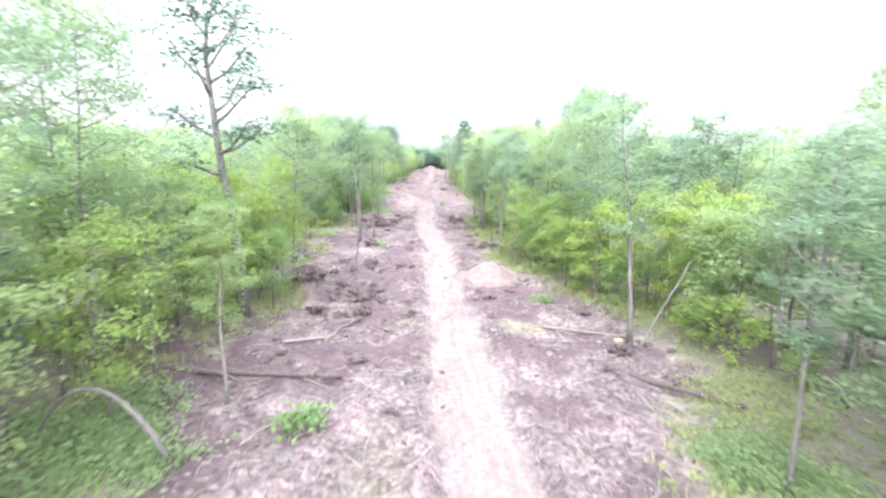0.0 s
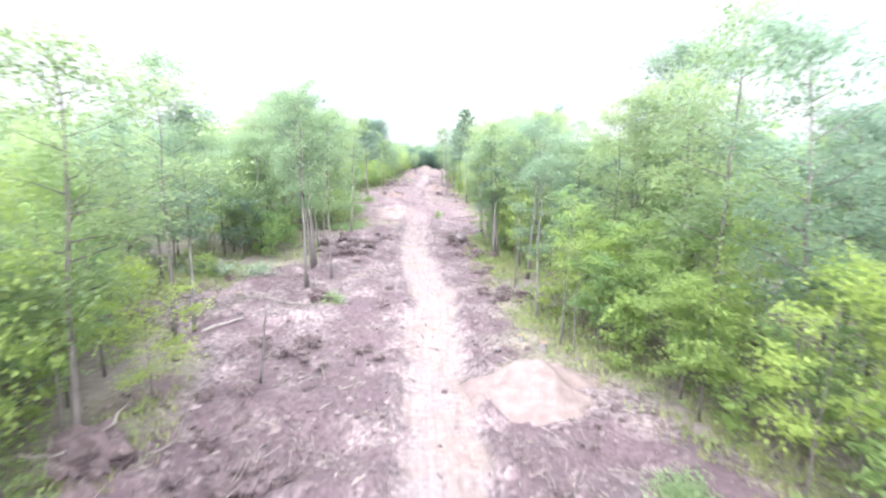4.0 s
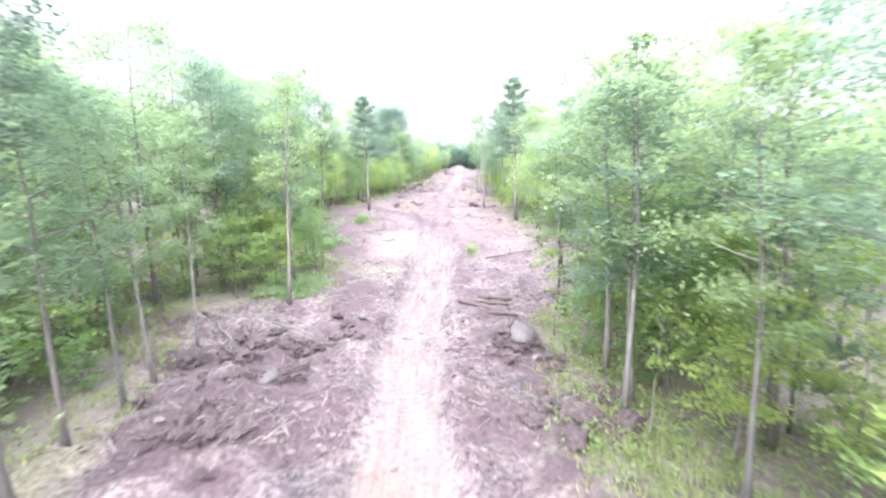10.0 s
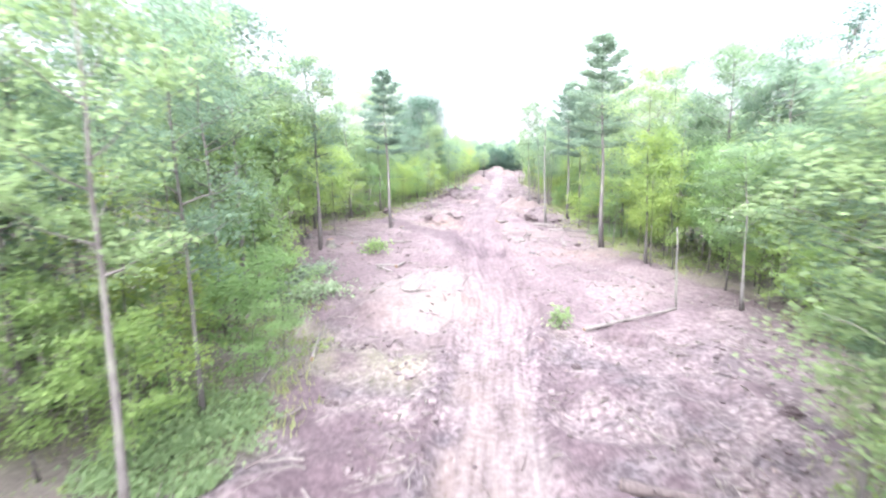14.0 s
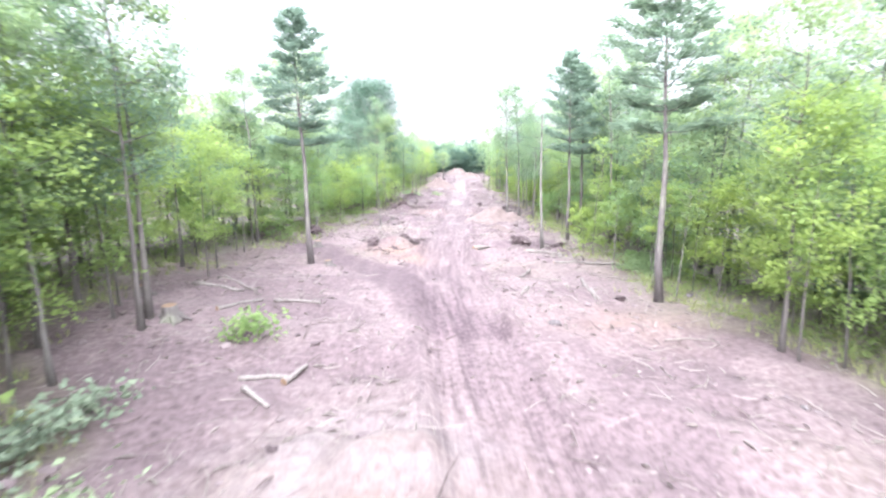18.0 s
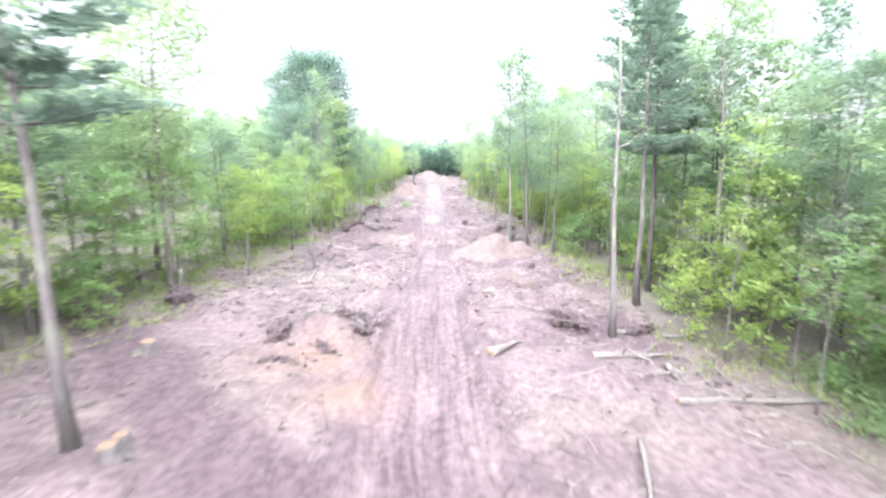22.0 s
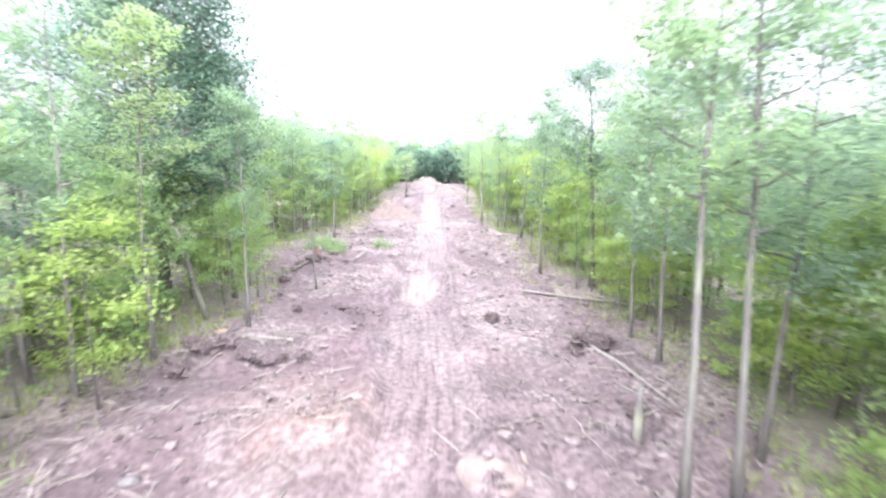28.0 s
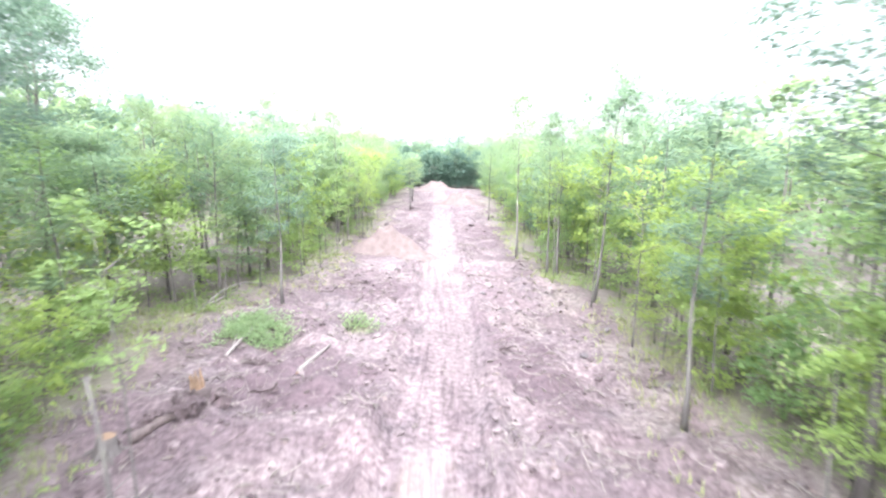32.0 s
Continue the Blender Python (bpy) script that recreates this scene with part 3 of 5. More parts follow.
        look_as = ("forest_tree", "dense dark-green broadleaf tree in the woods", "tree", BARK, LEAF_DARK)
    elif kind == "pine":
        w, c = conifer(r, 13, 0.5, 5.6, 10000, 0.15, 9)
        look_as = ("pine_tree", "white pine with bare lower trunk and tiered needles", "tree", BARK_PINE, NEEDLE)
    else:
        w, c = broadleaf(r, 13, 0.5, 3.6, 3600, 0.16, 0.2, 13, "top", 0.5, 1.3, stout=1.5)
        look_as = ("dying_tree", "mostly bare grey tree with thick limbs and sparse leaves", "tree", BARK_PALE, LEAF_OAK)
    name, label, category, bark, leafmat = look_as
    root = new(name)
    piece("trunk", *w[0], bark, root, flat=False)
    if w[1]:
        tagged(piece("branchwork", *w[1], bark, root), kind="stuff")
    piece("crown", *c, leafmat, root)
    return tagged(root, label, category, "trees along the clearing")


FULL = {"maple": (10, 4.2, 5), "ash": (11, 3.2, 4), "open": (12, 3.4, 3), "oak": (15, 8.2, 1), "umbrella": (10.5, 5.0, 2), "young": (5, 2.9, 4),
        "sapling": (2.2, 1.9, 4), "shade": (10.5, 4.6, 3), "pine": (13, 4.8, 3), "dead": (13, 3.0, 2), "grove": (10, 4.2, 3), "thicket": (6, 4.6, 2), "brush": (5, 2.9, 4), "pole": (6, 1.7, 4), "tall": (12, 4.2, 4), "bare": (12.5, 2.0, 1)}
STANDING = []


def plant(kind, x, y, h=None, w=None, lean=0.0, variant=None):
    h0, w0, count = FULL[kind]
    variant = random.randrange(count) if variant is None else variant % count
    h, w = h or h0, w or w0
    sx, sz = min(1.5, max(0.6, w / w0)), h / h0
    m = Matrix.Translation((x, y, gz(x, y) - 0.06)) @ pose(0, 0, 0, random.uniform(-1.5, 1.5), lean, 0) @ pose(0, 0, 0, 0, 0, random.uniform(0, 360)) @ Matrix.Diagonal((sx, sx, sz, 1))
    STANDING.append((x, y))
    if (kind, variant) not in PROTOS:
        root = proto(kind, variant + 10 * list(FULL).index(kind))
        root.matrix_basis = m
        PROTOS[kind, variant] = root, Matrix.Diagonal((1 / sx, 1 / sx, 1 / sz, 1))
        return root
    root, undo = PROTOS[kind, variant]
    return copy_thing(root, m @ undo)


# ---- ground ----
def ground():
    core = np.arange(-24, 20.01, 0.26)
    left = -24 - np.cumsum(np.geomspace(0.4, 260, 26))
    right = 20 + np.cumsum(np.geomspace(0.4, 260, 26))
    xs = np.concatenate([left[::-1], core, right])
    ys = np.concatenate([-30 - np.cumsum(np.geomspace(2, 300, 16))[::-1], np.arange(-30, 4, 1.5), np.arange(4, 190, 0.3), np.arange(190, 292, 0.6), 292 + np.cumsum(np.geomspace(1, 320, 20))])
    gx, gy = np.meshgrid(xs, ys)
    z = level(gx, gy)
    nx, ny = len(xs), len(ys)
    i = (np.arange(ny - 1)[:, None] * nx + np.arange(nx - 1)[None, :]).ravel()
    quads = np.stack([i, i + 1, i + nx + 1, i + nx], 1)
    ob = piece("ground", np.stack([gx, gy, z], -1).reshape(-1, 3), quads, ground_material(), flat=False)
    ins, d = inside(gx, gy), np.abs(track_d(gx, gy))
    pale = pale_track(gx, gy) * smooth(ins, 0, 0.3)
    grass = np.clip((1 - ins) * smooth(vnoise(gx, gy, 4.0, 27), 0.0, 0.35) * 0.35 + np.interp(gy, (0, 90, 100, 112, 300), (0.55, 0.5, 0.35, 0.15, 0.15)) * smooth(d, 1.8, 3.0) * ins * smooth(vnoise(gx, gy, 5, 21) + (1 - smooth(np.minimum(gx - np.interp(gy, EDGE_Y, EDGE_L), np.interp(gy, EDGE_Y, EDGE_R) - gx), 0, 3)) * 0.5, 0.15, 0.5) + 0.8 * ferny(gx, gy), 0, 1) * (1 - pale)
    ruts = vnoise(track_d(gx, gy) * 11, gy, 4.5, 28)
    brown = (1 - smooth(d + vnoise(gx, gy, 1.2, 22) * 0.8, 1.6, 2.6)) * np.clip(np.interp(gy, (0, 93, 99, 116, 134, 150, 180), (0, 0, 0.45, 0.45, 0.3, 0.2, 0.2)) + 1.1 * ruts * smooth(gy, 70, 96), 0, 1)
    brown = np.maximum(brown, side_track(gx, gy) * np.clip(0.95 + 0.8 * ruts, 0, 1))
    damp_shade = smooth(vnoise(gx, gy, 2.4, 23) + 0.6 * vnoise(gx, gy, 0.7, 24) + 0.05 * smooth(gy, 130, 165), -0.02, 0.2) * ins * np.interp(gy, (0, 80, 97, 130, 300), (1.0, 1.0, 0.5, 0.6, 0.6)) * smooth(d, 1.35, 1.9)
    # damp earth, and the clod shade painted into the ground colour
    for fx, fy, rx, ry in DAMP_AND_SHADE:
        q = np.exp(-1.2 * (((gx - fx) / rx) ** 2 + ((gy - fy) / ry) ** 2))
        damp_shade = np.maximum(damp_shade, smooth(q + 0.9 * vnoise(gx, gy, 1.1, 29) + 0.5 * vnoise(gx, gy, 0.45, 30), 0.28, 0.7) * smooth(d, 1.3, 1.7))
    # pits and most heaps are darker towards their middle
    for fx, fy, r, h in FEATURES + HEAPS:
        if fy < 90 or h < 0 or fy > 97:
            damp_shade = np.maximum(damp_shade, 0.85 * np.exp(-1.3 * (((gx - fx) / r) ** 2 + ((gy - fy) / r) ** 2)) * (0.7 + vnoise(gx, gy, 0.7, 25)))
    rust = np.zeros_like(gx)
    for fx, fy, r in ((-9.6, 120.4, 1.7), (-8.3, 117.9, 1.3), (2.9, 60.6, 0.8), (-6.0, 92.5, 1.6)):
        rust = np.maximum(rust, 0.92 * np.exp(-(((gx - fx) / r) ** 2 + ((gy - fy) / r) ** 2)) * (0.9 + vnoise(gx, gy, 0.9, 26)))
    rust = np.maximum(rust, 0.4 * np.exp(-(((gx + 8.6) / 2.4) ** 2 + ((gy - 146.5) / 3.0) ** 2)) * (0.9 + vnoise(gx, gy, 0.9, 26)))
    rust = np.maximum(rust, 0.45 * np.exp(-(((gx - 1.6) / 2.6) ** 2 + ((gy - 105.4) / 2.0) ** 2)) * (0.9 + vnoise(gx, gy, 0.9, 26)))
    dark = np.clip(np.maximum(brown, damp_shade), 0, 1) * (1 - rust)
    ones = np.ones_like(gx)
    for key, chans in (("cover", (pale, grass, dark, ones)), ("earth", (1 - ins, rust, 0.8 * smooth(gy + 6 * vnoise(gx, gy, 4.0, 51), 84, 98) * (1 - 0.75 * smooth(gy, 120, 140)), ones))):
        layer = ob.data.attributes.new(key, "FLOAT_COLOR", "POINT")
        layer.data.foreach_set("color", np.clip(np.stack(chans, -1), 0, 1).astype(np.float32).ravel())
    mask = (1 - smooth(d + vnoise(gx, gy, 1.5, 52) * 0.8, 1.3, 2.4)) * ins * np.interp(gy, (0, 66, 90, 150, 300), (0.35, 0.4, 0.9, 0.9, 0.7))
    layer = ob.data.attributes.new("way", "FLOAT_VECTOR", "POINT")
    layer.data.foreach_set("vector", np.stack([track_d(gx, gy), gy * 0.07, mask], -1).astype(np.float32).ravel())
    return tagged(ob, "rough cleared soil strip with pale dirt track through woods", "ground", kind="structure")


ground()


# ---- the trees that stand out along the clearing: x, y, height, crown width, lean ----
for kind, rows in (
    ("dead", [(-10.6, 26.4, 15.4, 5.0, -1), (18.2, 106.1, 15.4, 3.1, -2)]),
    ("bare", [(0.7, 122.9, 12.8, 1.9, -1)]),
    ("maple", [(10.7, 35.6, 13.0, 4.3, -3), (-12.4, 17.5, 12.9, 4.0, 2), (17.6, 32.8, 11.5, 4.7, 0), (-10.1, 33.8, 11.1, 4.9, 2), (10.5, 40.7, 14.9, 4.9, 0),
               (-13.0, 44.8, 13.3, 4.2, 0), (15.5, 41.2, 11.2, 3.9, 0), (17.8, 41.4, 11.6, 3.7, 0), (-7.8, 56.1, 11.6, 3.6, -1),
               (9.5, 50.1, 11.7, 3.7, 0), (12.6, 47.3, 13.2, 4.6, -4)]),
    ("tall", [(-9.9, 60.1, 13.0, 4.4, -3), (-9.6, 58.4, 12.4, 4.0, -4), (-22.5, 163.6, 15.0, 5.6, 3), (-23.5, 175.0, 13.8, 4.8, 3), (-20.0, 168.0, 12.6, 4.6, 0), (8.2, 65.4, 12.0, 4.0, -4), (-15.4, 91.6, 13.6, 4.6, 0), (14.3, 49.8, 15.0, 5.2, -4)]),
    ("maple", [(-11.4, 63.4, 11.1, 3.4, 0), (-11.4, 81.6, 11.8, 3.5, 0), (4.9, 67.7, 10.6, 4.6, -3), (4.2, 79.2, 9.9, 3.4, 0),
               (-17.6, 80.2, 10.4, 3.4, 0), (-20.0, 97.7, 13.9, 6.0, 0), (10.8, 96.3, 8.9, 3.6, 0), (-15.4, 102.0, 12.2, 3.8, 0), (5.6, 102.5, 11.9, 3.6, -2)]),
    ("maple", [(4.3, 77.6, 9.2, 4.6, -3), (13.5, 56.0, 13.0, 4.8, 0), (10.5, 143.5, 13.5, 4.4, -3), (7.6, 146.9, 13.0, 4.2, -4), (6.7, 120.4, 9.9, 3.4, 0), (2.1, 139.4, 9.7, 3.1, 0), (6.5, 138.9, 12.6, 3.8, 0), (2.8, 151.8, 10.6, 3.6, -2), (2.7, 145.5, 11.5, 3.8, 3), (-17.0, 147.9, 10.5, 3.4, -4),
               (-18.1, 180.2, 9.8, 3.7, 0), (-20.7, 179.9, 10.0, 3.3, 0), (-0.5, 218.5, 10.4, 3.6, 0)]),
    ("ash", [(6.1, 62.4, 11.1, 2.9, -3), (-10.1, 17.2, 7.4, 2.0, 0), (-7.0, 15.7, 6.7, 1.6, 0), (8.6, 11.9, 9.3, 2.8, 2), (5.1, 48.6, 9.1, 2.5, 0), (4.4, 66.6, 11.6, 3.6, 0), (4.7, 70.3, 12.0, 3.8, 0), (-8.9, 53.7, 12.8, 3.4, 0),
             (-12.4, 45.5, 11.0, 2.8, 3), (-11.2, 67.1, 10.0, 2.6, -5), (-11.4, 65.8, 10.3, 2.4, -2), (-11.5, 70.5, 9.8, 2.2, 0), (-16.0, 81.6, 13.5, 3.4, 0), (-17.5, 86.5, 13.5, 3.6, 0)]),
    ("maple", [(-17.6, 100.4, 11.0, 4.5, 0), (-19.2, 104.2, 11.4, 4.6, 0), (-18.2, 95.6, 11.2, 4.6, 0), (11.0, 105.0, 14.0, 4.8, 0), (12.6, 101.0, 13.6, 4.6, 0), (11.4, 52.4, 13.0, 4.6, 0), (15.6, 53.4, 16.0, 5.4, 0)]),
    ("ash", [(-12.6, 133.7, 7.6, 2.0, -4), (-16.1, 84.9, 10.8, 2.6, 0), (-15.9, 98.7, 9.8, 2.6, 0), (8.0, 94.1, 7.8, 2.9, -3), (-19.8, 112.6, 10.6, 2.8, 0),
             (-15.2, 158.6, 11.5, 3.2, 0), (1.1, 143.7, 14.4, 3.4, -2), (-0.2, 143.4, 14.2, 3.2, -2), (-15.3, 147.3, 12.6, 2.3, 2)]),
    ("ash", [(1.4, 167.4, 10.0, 2.8, 0), (2.7, 154.4, 9.0, 2.2, -2), (-12.8, 153.7, 9.1, 2.4, 0), (2.1, 179.9, 11.4, 3.0, 5), (1.6, 187.2, 11.1, 3.0, 0),
             (0.9, 187.0, 10.1, 2.4, 0), (-0.2, 194.0, 12.7, 3.2, 0), (-14.2, 178.5, 8.7, 2.6, 0), (-14.7, 150.2, 11.1, 2.7, 0)]),
    ("open", [(8.8, 23.9, 11.5, 3.6, -3), (17.0, 33.4, 12.0, 3.6, 0), (-10.0, 76.8, 11.3, 2.8, 3), (6.6, 127.2, 14.6, 3.1, -2), (8.2, 122.4, 12.0, 2.8, -1), (4.7, 157.3, 13.2, 3.6, -4), (8.8, 131.6, 15.0, 3.2, -2), (-15.7, 102.9, 12.4, 3.4, 0)]),
    ("tall", [(3.7, 163.5, 12.5, 4.8, -2)]),
    ("umbrella", [(6.2, 58.6, 11.0, 5.8, 2)]),
    ("maple", [(-11.5, 12.5, 14.0, 4.5, 0), (-14.5, 19.5, 13.8, 4.5, 0), (-15.0, 13.0, 14.5, 4.8, 0), (13.0, 90.0, 14.5, 5.2, 0), (-25.5, 178.0, 15.5, 5.5, 0), (-19.0, 74.0, 12.5, 4.4, 0), (-16.5, 70.0, 12.0, 4.4, 0), (17.4, 21.6, 12.8, 4.4, 0)]),
    ("oak", [(-18.0, 157.6, 15.8, 7.8, 1)]),
    ("pole", [(-12.1, 162.2, 6.6, 1.7, 0)]),
    ("young", [(3.4, 157.8, 3.8, 2.8, 0), (5.2, 158.8, 5.0, 3.0, 0), (4.2, 155.4, 3.6, 2.6, 0), (7.2, 44.2, 4.6, 2.8, 0), (8.6, 42.2, 5.2, 3.0, 0), (7.4, 47.4, 5.0, 2.8, 0), (9.4, 45.2, 6.2, 3.2, 0), (10.4, 41.6, 6.2, 3.2, 0), (8.9, 39.2, 4.6, 2.8, 0), (-9.6, 14.0, 6.0, 3.0, 0), (-12.2, 15.6, 7.0, 3.2, 0), (-13.4, 20.8, 7.4, 3.2, 0), (-15.2, 17.4, 7.0, 3.2, 0), (-10.2, 22.4, 5.0, 2.6, 0), (-11.6, 19.8, 5.6, 2.8, 0), (-16.5, 21.5, 7.6, 3.2, 0)]),
    ("young", [(6.8, 64.5, 5.0, 2.8, 0), (7.4, 67.5, 5.6, 3.0, 0), (6.6, 70.4, 4.6, 2.8, 0), (8.2, 70.8, 6.0, 3.0, 0), (8.8, 63.2, 6.2, 3.0, 0), (7.0, 73.8, 5.2, 2.8, 0), (8.6, 75.6, 6.2, 3.0, 0)]),
    ("young", [(-16.6, 98.2, 8.4, 3.8, 0), (-17.8, 94.6, 8.0, 3.8, 0), (-16.9, 102.8, 8.6, 3.8, 0), (5.8, 101.9, 8.0, 2.8, -4), (7.0, 101.6, 8.2, 3.0, -4), (9.6, 104.4, 7.0, 3.2, 0), (7.4, 104.4, 5.2, 2.8, 0), (10.2, 97.6, 7.6, 3.4, 0)]),
    ("ash", [(-11.0, 228.0, 7.4, 3.2, 0), (-11.4, 234.5, 8.2, 3.2, 0), (-11.5, 240.6, 7.6, 3.2, 0), (-12.0, 247.0, 8.4, 3.4, 0), (-12.2, 253.4, 7.8, 3.2, 0), (-12.6, 261.0, 8.2, 3.4, 0)]),
    ("young", [(5.8, 150.6, 5.2, 3.0, 0), (4.8, 147.6, 5.0, 2.8, 0), (7.6, 149.0, 6.4, 3.2, 0)]),
    ("young", [(9.6, 33.2, 6.4, 3.0, 0), (11.6, 31.6, 7.0, 3.2, 0), (13.2, 33.4, 7.6, 3.2, 0), (12.7, 29.4, 6.6, 3.0, 0), (14.8, 31.2, 7.6, 3.2, 0), (16.2, 28.0, 7.2, 3.2, 0), (14.0, 26.6, 6.0, 3.0, 0), (11.0, 38.4, 7.2, 3.0, 0)]),
    ("young", [(-17.6, 104.2, 7.4, 3.4, 0), (-18.6, 107.4, 8.0, 3.4, 0), (-17.2, 110.2, 7.0, 3.2, 0), (-19.2, 101.0, 8.0, 3.4, 0), (-18.2, 113.2, 7.0, 3.2, 0), (-17.4, 97.6, 7.4, 3.2, 0), (8.4, 97.2, 6.8, 3.2, 0), (8.9, 101.2, 7.2, 3.2, 0), (8.0, 107.4, 6.4, 3.0, 0), (8.8, 111.8, 6.6, 3.2, 0)]),
    ("young", [(-10.8, 24.6, 6.5, 3.2, 0), (-11.6, 27.4, 7.2, 3.3, 0), (-9.6, 28.2, 4.4, 2.6, 0), (-12.8, 24.0, 7.5, 3.4, 0), (-10.9, 29.6, 6.2, 3.0, 0), (-12.4, 31.0, 7.5, 3.2, 0), (-9.9, 37.2, 4.6, 2.8, 0)]),
    ("pine", [(3.9, 109.0, 15.0, 5.8, -1), (3.4, 127.8, 14.2, 4.4, -1), (4.9, 130.2, 13.8, 4.2, -1)]),
    ("maple", [(-17.6, 127.6, 14.5, 5.4, 0), (-20.2, 131.5, 14.0, 5.0, 0), (-16.8, 76.2, 14.5, 5.2, 0), (-14.9, 79.6, 13.0, 4.4, 0), (-19.4, 84.2, 15.0, 5.2, 0), (-13.9, 87.4, 12.4, 4.2, 0), (9.6, 72.4, 13.6, 4.8, 0), (8.2, 78.6, 12.8, 4.6, 0), (7.2, 135.6, 14.5, 4.8, 0), (8.4, 161.6, 14.5, 5.0, 0), (9.4, 165.4, 15.0, 5.0, 0)]),
    ("pine", [(-13.6, 114.9, 13.6, 5.0, -1)]),
    ("young", [(-10.4, 31.6, 7.9, 2.9, 0), (-11.0, 34.5, 8.2, 2.6, 0), (11.2, 35.4, 6.3, 2.8, 0), (8.8, 37.5, 5.0, 3.0, 0), (7.8, 50.0, 6.0, 3.2, 0), (8.0, 46.0, 5.0, 3.2, 0)]),
    ("young", [(-11.5, 79.0, 3.8, 2.4, 0), (-12.6, 82.0, 4.4, 2.6, 0), (-10.6, 83.2, 3.6, 2.2, 0), (-13.6, 78.5, 4.6, 2.6, 0), (-10.9, 86.0, 4.0, 2.4, 0), (-14.5, 147.0, 5.5, 3.0, 0), (-15.6, 151.0, 6.0, 3.0, 0),
               (-14.2, 155.4, 5.0, 2.8, 0), (-16.0, 142.8, 6.0, 3.0, 0), (-17.0, 158.0, 6.0, 3.0, 0), (-15.2, 138.6, 5.0, 2.8, 0), (-16.4, 134.0, 5.5, 3.0, 0), (-17.4, 128.0, 6.0, 3.0, 0)]),
    ("young", [(6.2, 149.5, 5.5, 3.0, 0), (5.5, 146.0, 6.0, 3.0, 0), (6.0, 155.2, 5.0, 2.8, 0), (3.4, 162.4, 5.0, 2.8, 0), (5.0, 159.6, 5.0, 2.6, 0), (7.0, 152.0, 6.0, 3.0, 0), (3.3, 170.2, 4.5, 2.6, 0), (3.2, 174.4, 4.2, 2.4, 0),
               (9.2, 90.6, 4.2, 2.6, 0), (9.4, 94.6, 4.0, 2.6, 0), (10.6, 99.0, 4.5, 2.6, 0)]),
    ("young", [(-18.4, 99.0, 5.5, 3.2, 0), (-20.5, 102.5, 6.0, 3.2, 0), (-22.5, 106.0, 6.0, 3.2, 0), (-23.0, 111.0, 6.5, 3.4, 0), (-20.8, 116.0, 6.0, 3.2, 0), (-19.0, 120.0, 6.0, 3.2, 0), (-18.0, 124.0, 5.5, 3.0, 0), (-24.0, 100.0, 6.5, 3.2, 0),
               (7.4, 105.0, 4.5, 2.8, 0), (6.8, 109.5, 5.0, 3.0, 0), (6.4, 114.0, 5.0, 3.0, 0)]),
):
    for x, y, h, w, lean in rows:
        plant(kind, x, y, h, w, lean)


# ---- the woods on both sides ----
def free(x, y, gap):
    return all((x - a) ** 2 + (y - b) ** 2 > gap * gap for a, b in STANDING)


TALL_Y = (0, 30, 45, 60, 85, 105, 120, 140, 165, 200, 285)
TALL_L = (1.2, 1.0, 1.0, 1.1, 1.2, 1.1, 0.92, 0.88, 1.0, 1.15, 1.2)
TALL_R = (1.0, 1.0, 1.15, 1.15, 1.05, 1.12, 1.15, 1.0, 1.2, 1.2, 1.2)


# open ground under single trees: x and y ranges with no filling trees
OPEN = [(3.0, 8.4, 55, 84), (-12.4, -6, 56, 72), (-17.5, -10, 94, 118), (0, 6.4, 104, 132), (-2, 5.0, 140, 160), (-1, 3.6, 162, 192), (-15.6, -10, 150, 170)]


def woods(count, near, far, kinds, gap, heights, y0=2, y1=284):
    made = tries = 0
    while made < count and tries < count * 12:
        tries += 1
        y, side = random.uniform(y0, y1), random.choice((-1, 1))
        edge = np.interp(y, EDGE_Y, EDGE_L if side < 0 else EDGE_R)
        x = edge + side * (near + (far - near) * random.random())
        kind = random.choice(kinds)
        if kind in ("grove", "ash", "shade", "open") and any(a < x < b and c < y < d for a, b, c, d in OPEN):
            continue
        if kind in ("brush", "sapling") and 4.0 < x < 8.8 and 50 < y < 67:
            continue
        if not free(x, y, gap) or (kind in ("brush", "sapling") and y < 25 and -8.5 < x < 12):
            continue
        k = random.uniform(*heights) * np.interp(y, TALL_Y, TALL_L if side < 0 else TALL_R)
        plant(kind, x, y, FULL[kind][0] * k, FULL[kind][1] * random.uniform(0.85, 1.2) * k ** 0.5, random.uniform(-2, 2))
        made += 1


woods(130, 2.4, 5.5, ["grove", "grove", "grove", "ash"], 2.3, (0.62, 0.95))
woods(120, 5.5, 14.0, ["shade", "shade", "shade", "grove", "open"], 2.4, (0.7, 1.0))
woods(200, 1.6, 6.5, ["brush"], 1.2, (0.6, 1.45))
woods(110, 0.3, 3.5, ["sapling"], 0.8, (0.6, 1.4))
woods(60, 2.0, 8.0, ["ash", "brush", "ash"], 1.5, (0.85, 1.2), 92, 132)
woods(60, 2.0, 7.0, ["sapling"], 0.8, (0.8, 1.6), 25, 150)
woods(110, 2.0, 9.0, ["brush"], 1.2, (0.9, 1.6))
woods(130, -0.3, 3.5, ["pole"], 0.9, (0.55, 1.25), 20, 215)
for i in range(54):
    plant(random.choice(["shade"]), random.uniform(-40, 26), 285 + random.uniform(0, 14), random.uniform(8.5, 13.0), random.uniform(4, 6.5))


for i in range(40):
    plant("thicket", random.uniform(-26, 12), 284.5 + random.uniform(0, 4), random.uniform(4, 7.5), random.uniform(4, 5.5))


for i, x in enumerate(np.arange(-17, 4, 1.5)):
    plant("thicket", float(x), 283.4 + 0.8 * (i % 3), 6.4 + 0.9 * (i * 7 % 4), 4.8)


